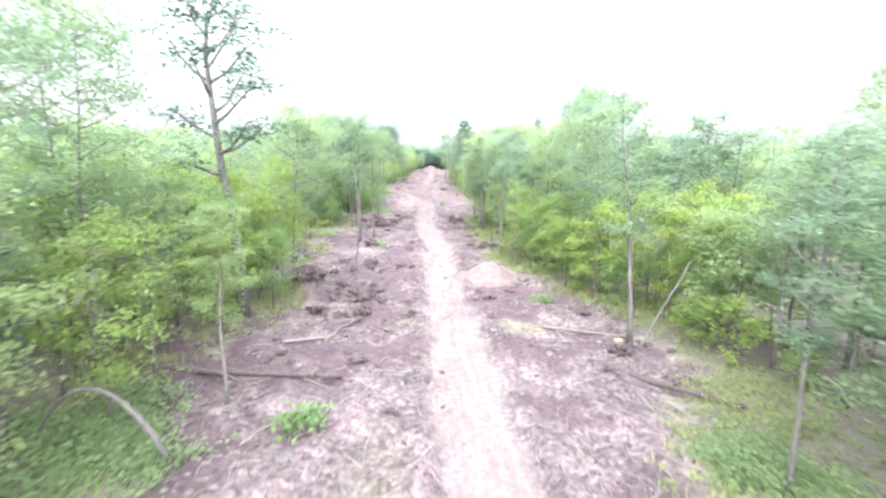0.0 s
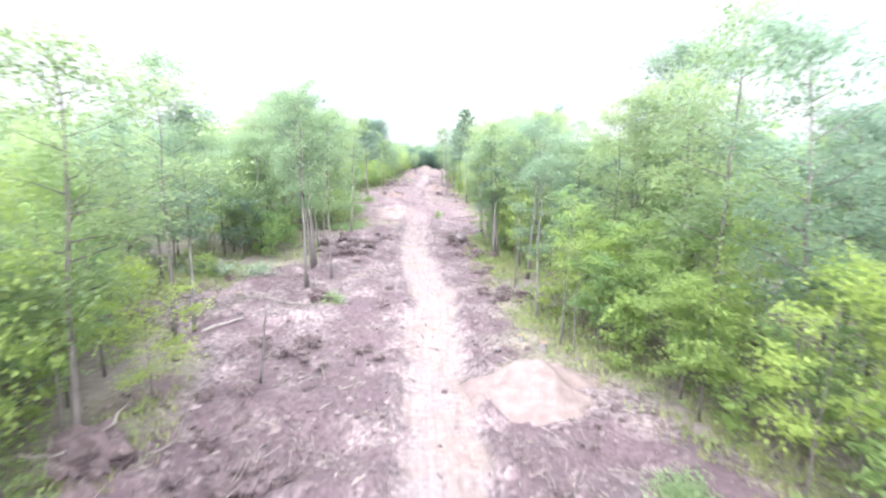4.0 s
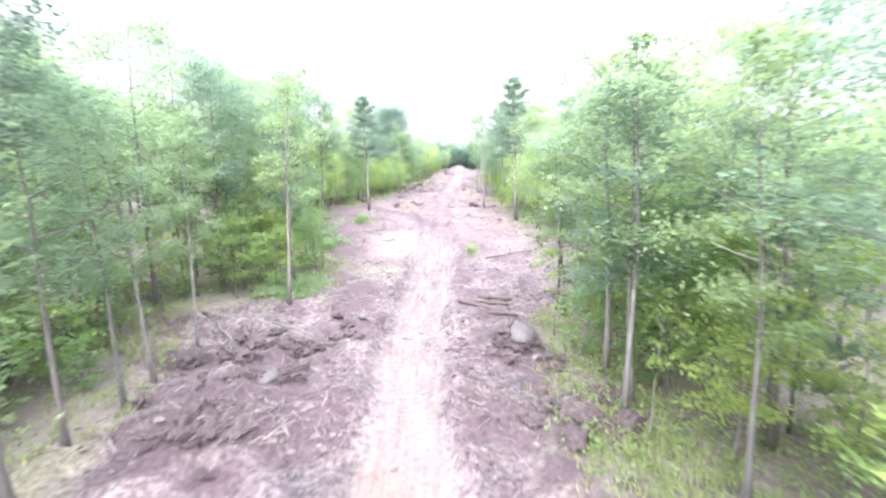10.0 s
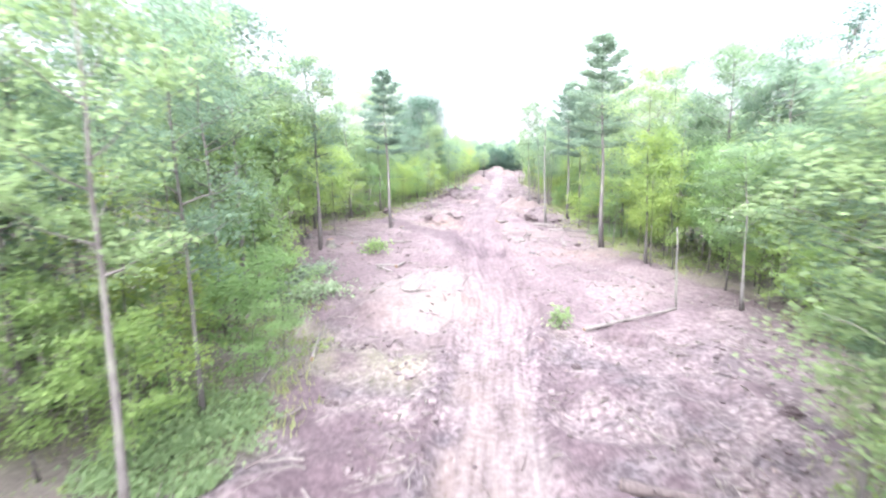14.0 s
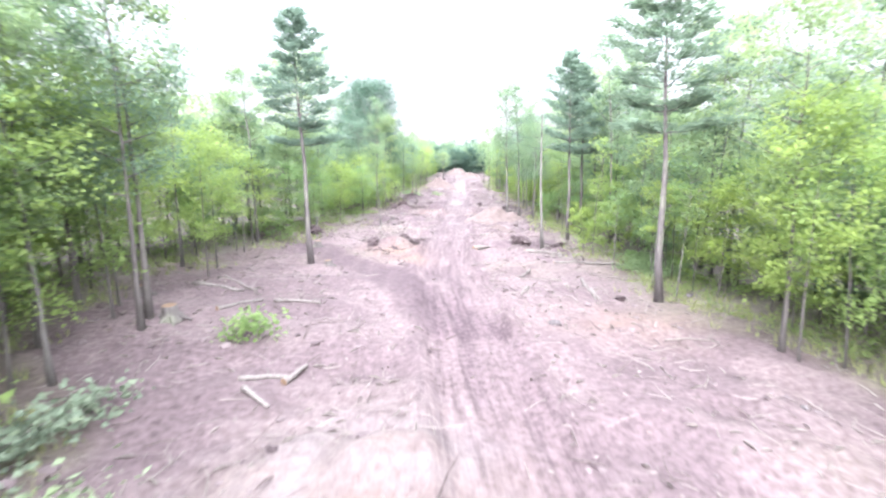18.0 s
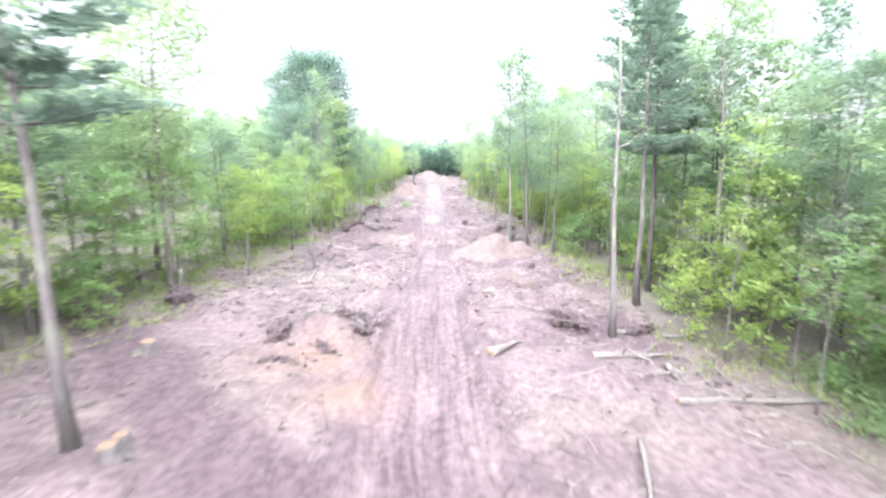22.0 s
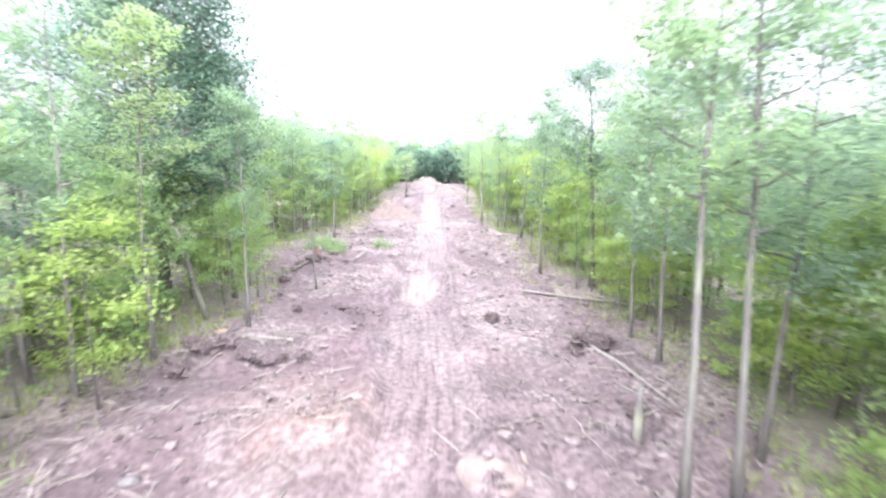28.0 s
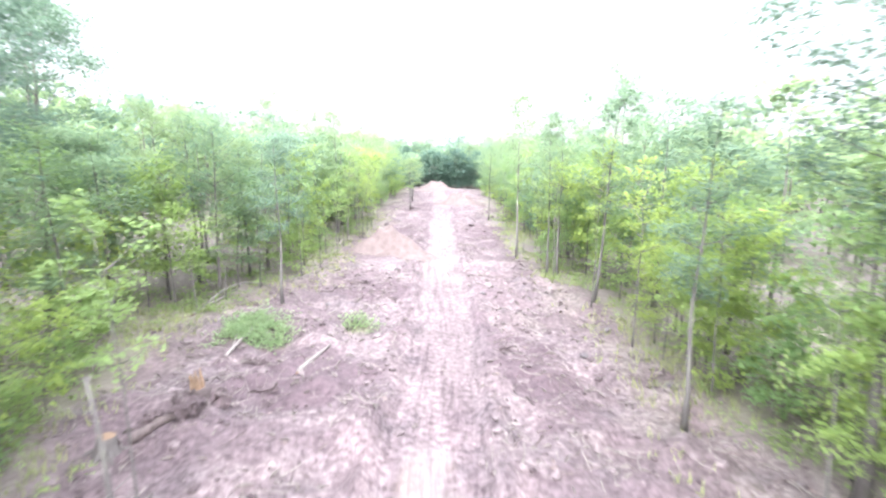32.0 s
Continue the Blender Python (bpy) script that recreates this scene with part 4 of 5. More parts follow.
def far_woods():
    r = np.random.default_rng(55)
    spots = []
    for k in range(1900):
        y = r.uniform(-60, 330)
        side = r.choice((-1, 1))
        edge = np.interp(y, EDGE_Y, EDGE_L if side < 0 else EDGE_R)
        spots.append((edge + side * r.uniform(14, 85), y, r.uniform(10, 12.8)))
    for k in range(500):
        spots.append((r.uniform(-160, 150), r.uniform(302, 420), r.uniform(10, 14)))
    for k in range(120):
        spots.append((r.uniform(-60, 60), r.uniform(-70, -30), r.uniform(9, 13)))
    wood, cs, near = Shape(), [], []
    for x, y, h in spots:
        z = np.interp(y, LEVEL_Y, LEVEL_Z) - 0.0314 * np.clip(x, -30, 30)
        wood.tube([(x, y, z - 0.1), (x, y, z + h * 0.5), (x, y, z + h * 0.9)], [0.16, 0.12, 0.03], 4, False)
        n = 240 if abs(x + 5) < 36 and y < 300 else 110
        q = r.normal(0, 1, (n, 3))
        q /= np.linalg.norm(q, axis=1)[:, None]
        (near if n > 200 else cs).append(np.array([x, y, z + h * 0.66]) + q * np.array([3.0, 3.0, h * 0.33]) * (0.55 + 0.5 * r.random((n, 1))))
    root = tagged(new("distant_woods"), "distant dense broadleaf woods behind the clearing", "woods", kind="stuff")
    piece("trunks", *wood.arrays(), BARK, root)
    piece("near_foliage", *spray_arrays(np.concatenate(near), 0.75, 0.6, r=r), LEAF, root)
    piece("foliage", *spray_arrays(np.concatenate(cs), 1.25, 0.6, r=r), LEAF_DARK, root)


far_woods()


# ---- earth heaps ----
def mound(x, y, rx, ry, h, seed):
    n, k = 46, 30
    r = np.random.default_rng(seed)
    a = np.linspace(0, 2 * np.pi, n, endpoint=False)
    v, f = [], []
    for j in range(k + 1):
        q = j / k
        wob = 1 + 0.16 * np.sin(a * 2 + seed) + 0.1 * np.sin(a * 3 + 2 * seed) + 0.05 * np.sin(a * 7 + seed)
        px, py = x + rx * 1.25 * wob * q * np.cos(a), y + ry * 1.25 * wob * q * np.sin(a)
        slope = 0.5 + 0.5 * np.cos(np.pi * min(1.0, q * 1.06))
        top = h * (0.72 * slope + 0.33 * slope ** 3) * (1 + 0.7 * vnoise(px, py, 1.3, seed) + 0.4 * vnoise(px, py, 0.5, seed + 1)) - 0.34 * smooth(np.full(n, q), 0.8, 1)
        base = np.interp(py, LEVEL_Y, LEVEL_Z) - 0.0314 * px
        v += list(zip(px, py, base + top + 0.14 * vnoise(px, py, 0.34, seed + 2)))
    for j in range(k):
        for i in range(n):
            p, q = j * n + i, j * n + (i + 1) % n
            f += [(p, p + n, q + n), (p, q + n, q)]
    ob = piece("soil_mound", v, f, SAND, flat=False)
    tagged(ob, "heap of pale pinkish sandy soil beside the track", "soil heap", "soil heaps")


mound(3.6, 39.8, 2.6, 1.9, 1.15, 31)
mound(-1.7, 139.8, 2.8, 2.2, 1.35, 32)
mound(-10.4, 193.4, 3.0, 2.4, 2.0, 33)
mound(-3.4, 240.5, 3.6, 3.0, 1.6, 34)
mound(-8.2, 273.0, 5.2, 3.5, 2.0, 35)
mound(-1.9, 132.2, 1.5, 1.0, 0.35, 36)
mound(-4.0, 144.6, 0.8, 0.9, 0.28, 37)


# ---- logs, branches, stumps, root balls and stones ----
def log(x1, y1, x2, y2, r=0.09, mat=WOOD, bend=0.12, lift=0.0):
    q = np.random.default_rng(int(abs(x1 * 31 + y1 * 17)))
    t = np.linspace(0, 1, 9)
    px, py = x1 + (x2 - x1) * t, y1 + (y2 - y1) * t
    length = math.hypot(x2 - x1, y2 - y1)
    wig = np.cumsum(q.normal(0, bend * 0.35, 9)) * t * (1 - 0.5 * t)
    px, py = px - wig * (y2 - y1) / length, py + wig * (x2 - x1) / length
    ends = np.interp(t, (0, 1), (gz(px[0], py[0]), gz(px[-1], py[-1])))
    pz = np.maximum(level(px, py), ends) * 0.6 + ends * 0.4 + r * 0.75 + lift * t
    rad = r * (1.1 - 0.5 * t) * (1 + q.normal(0, 0.07, 9))
    s = Shape()
    s.tube(np.stack([px, py, pz], 1), rad, 8)
    for k in range(int(2 + length)):
        i = q.integers(2, 8)
        a = q.random() * 6.3
        p = np.array([px[i], py[i], pz[i]])
        e = p + np.array([np.cos(a), np.sin(a), 0.25 + 0.6 * q.random()]) * (0.15 + 0.5 * q.random()) * min(1, length / 3)
        s.tube([p, (p + e) / 2 + q.normal(0, 0.03, 3), e], [rad[i] * 0.4, rad[i] * 0.3, rad[i] * 0.1], 4, False)
    if mat is WOOD and r > 0.06:
        mat = LOG_WOOD
    dark = mat is WOOD_DARK
    root = tagged(piece("fallen_log", *s.arrays(), mat, flat=False), "dark damp fallen log lying on turned soil" if dark else "pale weathered log lying on the cleared ground", "log", "fallen logs")
    if r > 0.07:
        d = np.array([px[0] - px[1], py[0] - py[1], pz[0] - pz[1]])
        d /= np.linalg.norm(d)
        c = Shape()
        p = np.array([px[0], py[0], pz[0]])
        c.tube([p - d * 0.02, p + d * 0.006], [rad[0] * 0.93] * 2, 10)
        piece("cut_end", *c.arrays(), CUT, root, "pale sawn log end")
    return root


for rows, r, mat in (
    ([(-11.5, 18.4, -4.0, 18.9)], 0.15, WOOD_DARK),
    ([(5.0, 26.0, 9.2, 25.7), (-5.6, 23.3, -4.6, 26.6), (-7.4, 22.6, -5.2, 24.0)], 0.085, WOOD),
    ([(1.8, 53.3, 6.0, 53.1), (1.9, 67.6, 5.5, 69.7), (-1.2, 78.9, 1.7, 77.2), (0.4, 77.4, 1.9, 77.2), (-0.4, 79.0, 1.5, 78.8), (-0.2, 80.3, 1.7, 79.9), (6.3, 19.5, 10.5, 17.0)], 0.14, WOOD_DARK),
    ([(-11.8, 50.7, -7.8, 50.0), (-11.8, 45.0, -10.2, 46.2), (-12.2, 75.0, -8.0, 73.0), (-14.2, 76.0, -7.5, 73.1), (-13.8, 75.8, -10.2, 71.2), (-14.1, 75.1, -12.2, 73.3)], 0.1, WOOD),
    ([(-11.9, 89.4, -11.8, 91.6), (-9.8, 85.8, -10.6, 88.7), (-10.6, 82.7, -11.3, 85.5), (0.4, 91.2, 5.0, 94.0), (-9.7, 93.5, -6.7, 93.4), (-10.9, 99.1, -9.4, 99.4), (-9.6, 99.0, -9.2, 100.0),
      (-10.5, 98.5, -9.5, 97.6), (-16.8, 108.0, -14.6, 107.2), (-12.4, 106.0, -10.5, 105.8)], 0.08, WOOD),
    ([(-16.5, 107.6, -14.3, 107.6), (-16.4, 109.6, -13.7, 107.5), (-13.9, 104.2, -12.9, 106.0), (1.1, 117.6, 4.7, 117.9), (1.5, 113.4, 1.1, 109.0), (-4.0, 120.1, -2.9, 121.9), (-0.8, 120.3, 2.1, 121.3),
      (0.7, 117.6, 5.5, 117.8), (-1.0, 115.8, -1.7, 113.4), (-1.7, 110.7, -2.2, 108.6), (1.4, 111.0, 1.4, 109.1)], 0.075, WOOD),
    ([(0.9, 123.2, 3.6, 122.9), (-0.8, 120.4, 1.3, 120.9), (-4.2, 120.0, -3.0, 121.4), (1.4, 119.9, 1.3, 119.0), (-3.5, 129.8, -2.0, 129.4)], 0.11, WOOD),
    ([(-12.3, 130.8, -12.3, 132.6), (-12.7, 139.9, -11.1, 139.5), (1.9, 136.8, 3.6, 137.2), (-12.8, 152.4, -10.6, 152.2), (0.5, 152.8, 1.8, 148.1), (-0.8, 160.4, 6.2, 158.5), (-14.4, 177.5, -14.0, 171.0),
      (-17.7, 176.2, -17.4, 180.9), (-11.2, 170.5, -10.6, 173.0)], 0.085, WOOD),
):
    for row in rows:
        log(*row, r=r * random.uniform(0.85, 1.15), mat=mat)


log(-14.2, 165.4, -13.2, 166.0, 0.15, WOOD_DARK, 0.02)


def root_ball(seed, big=1.0):
    q = np.random.default_rng(seed)
    v, f = lump(q, (0.55, 0.42, 0.4), 0.62, 3)
    v *= 1 + 0.12 * q.normal(0, 1, (len(v), 1))
    root = piece("root_ball", v * big, f, SOIL_DARK)
    for k in range(12):
        s = Shape()
        a, e = q.random() * 6.3, q.uniform(-0.1, 1.1)
        d = np.array([np.cos(a) * np.cos(e), np.sin(a) * np.cos(e), np.sin(e)])
        m = np.linspace(0, 1, 5)[:, None]
        pts = d * (0.3 + q.uniform(0.35, 0.9) * m) + q.normal(0, 0.07, (5, 3)) * m + np.array([0, 0, -0.15]) * m ** 2
        s.tube(pts * big, 0.035 * big * (1.1 - m[:, 0]), 5, False)
        piece("root", *s.arrays(), WOOD if k % 2 else WOOD_DARK, root)
    return tagged(root, "torn-up tree root ball with dark soil and roots", "root ball", "root balls")


BALLS = [root_ball(70 + i) for i in range(4)]
first = set()


def put(protos, x, y, size, tag, dz=0.0, flat=0.0):
    i = random.randrange(len(protos))
    m = Matrix.Translation((x, y, gz(x, y) + dz * size)) @ pose(0, 0, 0, random.uniform(-20, 20) * (1 - flat), random.uniform(-20, 20) * (1 - flat), random.uniform(0, 360)) @ Matrix.Scale(size, 4)
    ob = protos[i]
    if (tag, i) not in first:
        first.add((tag, i))
        ob.matrix_basis = m
        ob["s"] = size
        return ob
    return copy_thing(ob, m @ Matrix.Scale(1 / ob["s"], 4))


for x, y, s in ((7.8, 22.2, 0.9), (-7.1, 49.7, 1.0), (1.0, 72.2, 1.2), (-11.1, 69.2, 1.0), (-9.5, 70.9, 1.2), (-0.8, 123.5, 1.15), (2.2, 108.8, 0.4), (-16.4, 125.8, 0.9), (-12.6, 150.4, 0.9),
                (0.9, 152.9, 0.6), (-13.0, 166.2, 0.7), (0.45, 160.6, 0.8), (-3.0, 155.4, 0.6), (-9.1, 68.7, 1.2), (-8.2, 64.1, 1.1), (-8.6, 32.2, 1.4), (-4.9, 29.7, 1.2), (3.6, 63.2, 0.5), (2.8, 66.0, 0.9)):
    put(BALLS, x, y, s, "ball", 0.18)
for fx, fy, r, h in HEAPS:
    for i in range(3):
        put(BALLS, fx + random.uniform(-r, r), fy + random.uniform(-r, r), random.uniform(0.4, 0.85), "ball", 0.08)
for i in range(60):
    y = random.choice((random.uniform(12, 92), random.uniform(122, 270)))
    a, b = np.interp(y, EDGE_Y, EDGE_L), np.interp(y, EDGE_Y, EDGE_R)
    x = random.uniform(a, b)
    if abs(track_d(x, y)) > 2.4:
        put(BALLS, x, y, random.uniform(0.25, 0.6), "ball", 0.05)


def turf(seed):
    q = np.random.default_rng(seed)
    v, f = lump(q, (0.6, 0.36, 0.17), 0.8, 3)
    v *= 1 + 0.22 * q.normal(0, 1, (len(v), 1))
    v[:, 2] += 0.12 * np.abs(np.sin(v[:, 0] * 4 + seed))
    root = piece("torn_turf", v, f, SOIL_DARK)
    for k in range(7):
        s = Shape()
        a = q.random() * 6.3
        m = np.linspace(0, 1, 4)[:, None]
        d = np.array([np.cos(a), np.sin(a), q.uniform(0.0, 0.9)])
        s.tube(np.array([0.3 * d[0], 0.2 * d[1], 0.05]) + d * q.uniform(0.35, 0.9) * m + q.normal(0, 0.06, (4, 3)) * m, 0.024 * (1.15 - m[:, 0]), 4, False)
        piece("root", *s.arrays(), WOOD if k % 3 else WOOD_DARK, root)
    return tagged(root, "ragged slab of torn dark turf with pale roots", "turf", "torn turf slabs")


TURF = [turf(140 + i) for i in range(5)]
for fx, fy, rx, ry in DAMP_AND_SHADE:
    for i in range(5 if fy < 76 else 3):
        x, y = fx + random.gauss(0, 0.55) * rx, fy + random.gauss(0, 0.55) * ry
        if abs(track_d(x, y)) > 1.9 and inside(x, y) > 0.3:
            put(TURF, x, y, random.uniform(0.35, 0.8), "turf", 0.04, 0.6)
# ragged lines of ploughed-up turf: ends and number
for x1, y1, x2, y2, n in ((-9.8, 70.8, -5.6, 72.4, 13), (-8.9, 67.2, -6.6, 68.4, 7), (-9.4, 63.4, -6.6, 64.2, 7), (0.4, 72.0, 3.2, 71.2, 7), (1.6, 66.6, 5.0, 68.2, 8), (1.6, 61.6, 4.4, 62.0, 7), (-8.8, 43.6, -5.4, 44.6, 8),
                          (-9.0, 31.2, -3.4, 33.6, 14), (-8.2, 27.4, -4.4, 28.8, 8), (2.2, 52.6, 5.2, 53.4, 7), (-11.0, 120.0, -8.0, 122.6, 7), (-13.4, 149.4, -10.2, 151.2, 4), (-0.4, 152.0, 1.6, 153.6, 6)):
    for i in range(n):
        k = random.random()
        put(TURF, x1 + (x2 - x1) * k + random.gauss(0, 0.2), y1 + (y2 - y1) * k + random.gauss(0, 0.25), random.uniform(0.4, 0.9), "turf", 0.06, 0.4)


def stump(seed):
    q = np.random.default_rng(seed)
    s = Shape()
    z = np.array([-0.15, 0.02, 0.12, 0.28, 0.45])
    s.tube(np.stack([z * 0, z * 0, z], 1), [0.42, 0.36, 0.28, 0.25, 0.245], 12)
    for k in range(6):
        a = k * 1.05 + q.normal(0, 0.2)
        o = np.array([np.cos(a), np.sin(a), 0])
        s.tube([o * 0.2 + np.array([0, 0, 0.1]), o * 0.4 + np.array([0, 0, 0.03]), o * 0.65 + np.array([0, 0, -0.08])], [0.1, 0.07, 0.03], 5, False)
    root = piece("tree_stump", *s.arrays(), BARK, flat=False)
    c = Shape()
    c.tube([(0, 0, 0.44), (0.0, 0, 0.456)], [0.225, 0.222], 14)
    piece("cut_face", *c.arrays(), CUT, root, "pale freshly sawn top")
    return tagged(root, "short sawn tree stump with grey bark", "stump", "stumps")


STUMPS = [stump(80), stump(81)]
for x, y, s in ((-12.1, 50.7, 0.7), (-15.1, 103.2, 1.1), (-12.4, 114.4, 0.8), (-12.9, 151.3, 1.0), (-14.6, 165.0, 1.0), (0.5, 160.9, 0.9), (-12.5, 115.0, 0.7), (8.0, 23.2, 1.0), (9.5, 25.0, 0.7), (4.6, 44.0, 0.8), (3.6, 44.5, 0.6), (-14.6, 120.0, 0.9), (-17.8, 106.0, 0.9), (1.2, 141.0, 0.8), (-11.9, 136.5, 0.8)):
    put(STUMPS, x, y, s, "stump", 0.0, 0.8)


def splintered_stump(x, y, size):
    q = np.random.default_rng(207)
    s = Shape()
    z = np.array([-0.2, 0.0, 0.2, 0.45, 0.6])
    s.tube(np.stack([z * 0.1, z * 0, z], 1), [0.46, 0.38, 0.3, 0.27, 0.25], 11)
    root = piece("broken_stump", *s.arrays(), WOOD_DARK, flat=False)
    for k in range(9):
        s = Shape()
        a, out = k * 0.7 + q.normal(0, 0.15), q.uniform(0.08, 0.22)
        top = q.uniform(0.75, 1.25)
        s.tube([(out * np.cos(a), out * np.sin(a), 0.5), (out * 1.05 * np.cos(a), out * 1.05 * np.sin(a), 0.5 + (top - 0.5) * 0.6), (out * 1.2 * np.cos(a), out * 1.2 * np.sin(a), top)], [0.06, 0.045, 0.008], 5, False)
        piece("splinter", *s.arrays(), CUT, root, "pale torn splinter")
    for k in range(9):
        s = Shape()
        a = k * 0.7 + q.normal(0, 0.2)
        o, m = np.array([np.cos(a), np.sin(a), 0]), np.linspace(0, 1, 5)
        reach = q.uniform(0.5, 1.1)
        s.tube(o * (0.25 + reach * m)[:, None] + np.stack([0 * m, 0 * m, 0.22 + 0.25 * np.sin(m * 3) - 0.42 * m], 1) + q.normal(0, 0.04, (5, 3)), 0.085 * (1.1 - m), 6, False)
        piece("root", *s.arrays(), WOOD_DARK, root)
    v, f = lump(q, (0.75, 0.6, 0.3), 0.5, 3)
    piece("soil_clump", v, f, SOIL_DARK, root, "dark soil round the roots")
    root.matrix_basis = Matrix.Translation((x, y, gz(x, y) + 0.05)) @ pose(0, 0, 0, 8, -10, 40) @ Matrix.Scale(size, 4)
    return tagged(root, "dark broken stump with splintered top and torn roots", "stump", "stumps")


splintered_stump(-13.1, 167.2, 1.0)


def stone(seed):
    q = np.random.default_rng(seed)
    v, f = lump(q, (0.5, 0.42, 0.31), 0.3, 3)
    return tagged(piece("field_stone", v, f, STONE, flat=False), "weathered grey-pink field stone half sunk in soil", "stone", "field stones")


STONES = [stone(90 + i) for i in range(5)]
for x, y, s in ((-4.1, 12.4, 0.75), (4.1, 55.3, 1.1), (1.6, 72.1, 1.5), (-7.6, 67.8, 0.8), (-17.3, 83.9, 1.3), (-1.3, 105.0, 0.5), (-10.9, 123.8, 0.4), (-3.0, 155.4, 0.55), (-5.6, 74.8, 0.6)):
    put(STONES, x, y, s, "stone", 0.03)
for i in range(50):
    y = random.uniform(10, 230)
    x = random.uniform(np.interp(y, EDGE_Y, EDGE_L) - 1, np.interp(y, EDGE_Y, EDGE_R) + 1)
    if abs(track_d(x, y)) > 1.5:
        put(STONES, x, y, random.uniform(0.15, 0.45), "stone", 0.1)


def branch(seed):
    q = np.random.default_rng(seed)
    s = Shape()
    t = np.linspace(0, 1, 7)
    pts = np.stack([t * 2.2 - 1.1, np.cumsum(q.normal(0, 0.1, 7)), 0.05 + 0.12 * np.sin(t * 3 + q.random() * 3)], 1)
    s.tube(pts, 0.032 * (1.15 - t), 5, False)
    root = piece("fallen_branch", *s.arrays(), WOOD)
    for k in range(4):
        s = Shape()
        i = q.integers(1, 6)
        a = q.choice((-1, 1)) * q.uniform(0.4, 1.1)
        e = pts[i] + np.array([np.cos(a), np.sin(a), q.uniform(-0.05, 0.6)]) * q.uniform(0.3, 0.9)
        s.tube([pts[i], (pts[i] + e) / 2 + q.normal(0, 0.04, 3), e], [0.018, 0.013, 0.005], 4, False)
        piece("twig", *s.arrays(), WOOD, root)
    return tagged(root, "bare pale broken branch lying on the soil", "branch", "fallen branches")


BRANCHES = [branch(120 + i) for i in range(7)]
for x, y, n in ((-7.4, 77.4, 14), (-12.6, 74.6, 8), (-9.0, 33.6, 10), (-6.0, 66.0, 8), (3.4, 70.0, 8), (-12.0, 151.8, 8), (-13.0, 169.6, 8), (-10.4, 124.2, 8), (1.2, 119.6, 8)):
    for i in range(n):
        put(BRANCHES, x + random.gauss(0, 0.8), y + random.gauss(0, 0.9), random.uniform(0.5, 1.0), "branch", 0.08, 0.3)
for i in range(190):
    y = random.uniform(9, 215)
    x = random.uniform(np.interp(y, EDGE_Y, EDGE_L) - 1, np.interp(y, EDGE_Y, EDGE_R) + 1)
    if abs(track_d(x, y)) > 1.8:
        put(BRANCHES, x, y, random.uniform(0.4, 1.15), "branch", 0.02, 0.6)


def snag(x, y, h, r, lean, name="dead_snag", label="thin bare dead trunk standing at the edge of the clearing"):
    q = np.random.default_rng(int(y * 7))
    s = Shape()
    t = np.linspace(0, 1, 6)
    s.tube(np.stack([x + lean * t + q.normal(0, 0.03, 6) * t, y + 0 * t, gz(x, y) - 0.1 + h * t], 1), r * (1.15 - 0.6 * t), 7)
    for k in range(3):
        i = q.integers(2, 5)
        a = q.random() * 6.3
        p = np.array([x + lean * t[i], y, gz(x, y) + h * t[i]])
        e = p + np.array([np.cos(a), np.sin(a), 0.5]) * q.uniform(0.3, 0.8)
        s.tube([p, (p + e) / 2, e], [r * 0.3, r * 0.2, r * 0.08], 4, False)
    tagged(piece(name, *s.arrays(), BARK_PALE, flat=False), label, "dead tree", "dead snags")


for row in ((5.1, 94.3, 4.0, 0.05, -0.2), (-11.8, 161.1, 3.9, 0.06, -0.2), (0.0, 146.5, 1.6, 0.14, 0.0), (-16.3, 125.7, 1.5, 0.1, 0.1), (-7.3, 50.3, 1.3, 0.06, -0.2), (9.0, 23.6, 4.5, 0.05, 2.2),
            (-15.0, 155.0, 4.0, 0.12, -1.0), (-6.9, 39.0, 3.0, 0.05, 0.4)):
    snag(*row)


def arch(x1, y1, x2, y2, h, r, name, label):
    """A young stem bowed over to the ground."""
    t = np.linspace(0, 1, 12)
    px, py = x1 + (x2 - x1) * t, y1 + (y2 - y1) * t
    pz = np.interp(t, (0, 1), (gz(x1, y1), gz(x2, y2))) + h * np.sin(np.pi * np.clip(t * 0.92 + 0.06, 0, 1)) ** 0.7 - 0.2 * h * 0.3
    s = Shape()
    s.tube(np.stack([px, py, pz], 1), r * (1.1 - 0.6 * t), 7)
    tagged(piece(name, *s.arrays(), BARK_PALE, flat=False), label, "sapling", "bowed saplings")


arch(-6.9, 11.9, -10.8, 12.6, 2.2, 0.08, "bent_sapling", "thick sapling bowed over in an arch")
arch(3.2, 156.4, 7.6, 154.2, 1.5, 0.035, "bent_sapling", "thin bare sapling bowed over to the ground")
arch(-17.2, 176.0, -14.8, 180.0, 1.2, 0.03, "bent_sapling", "thin bare sapling bowed over to the ground")


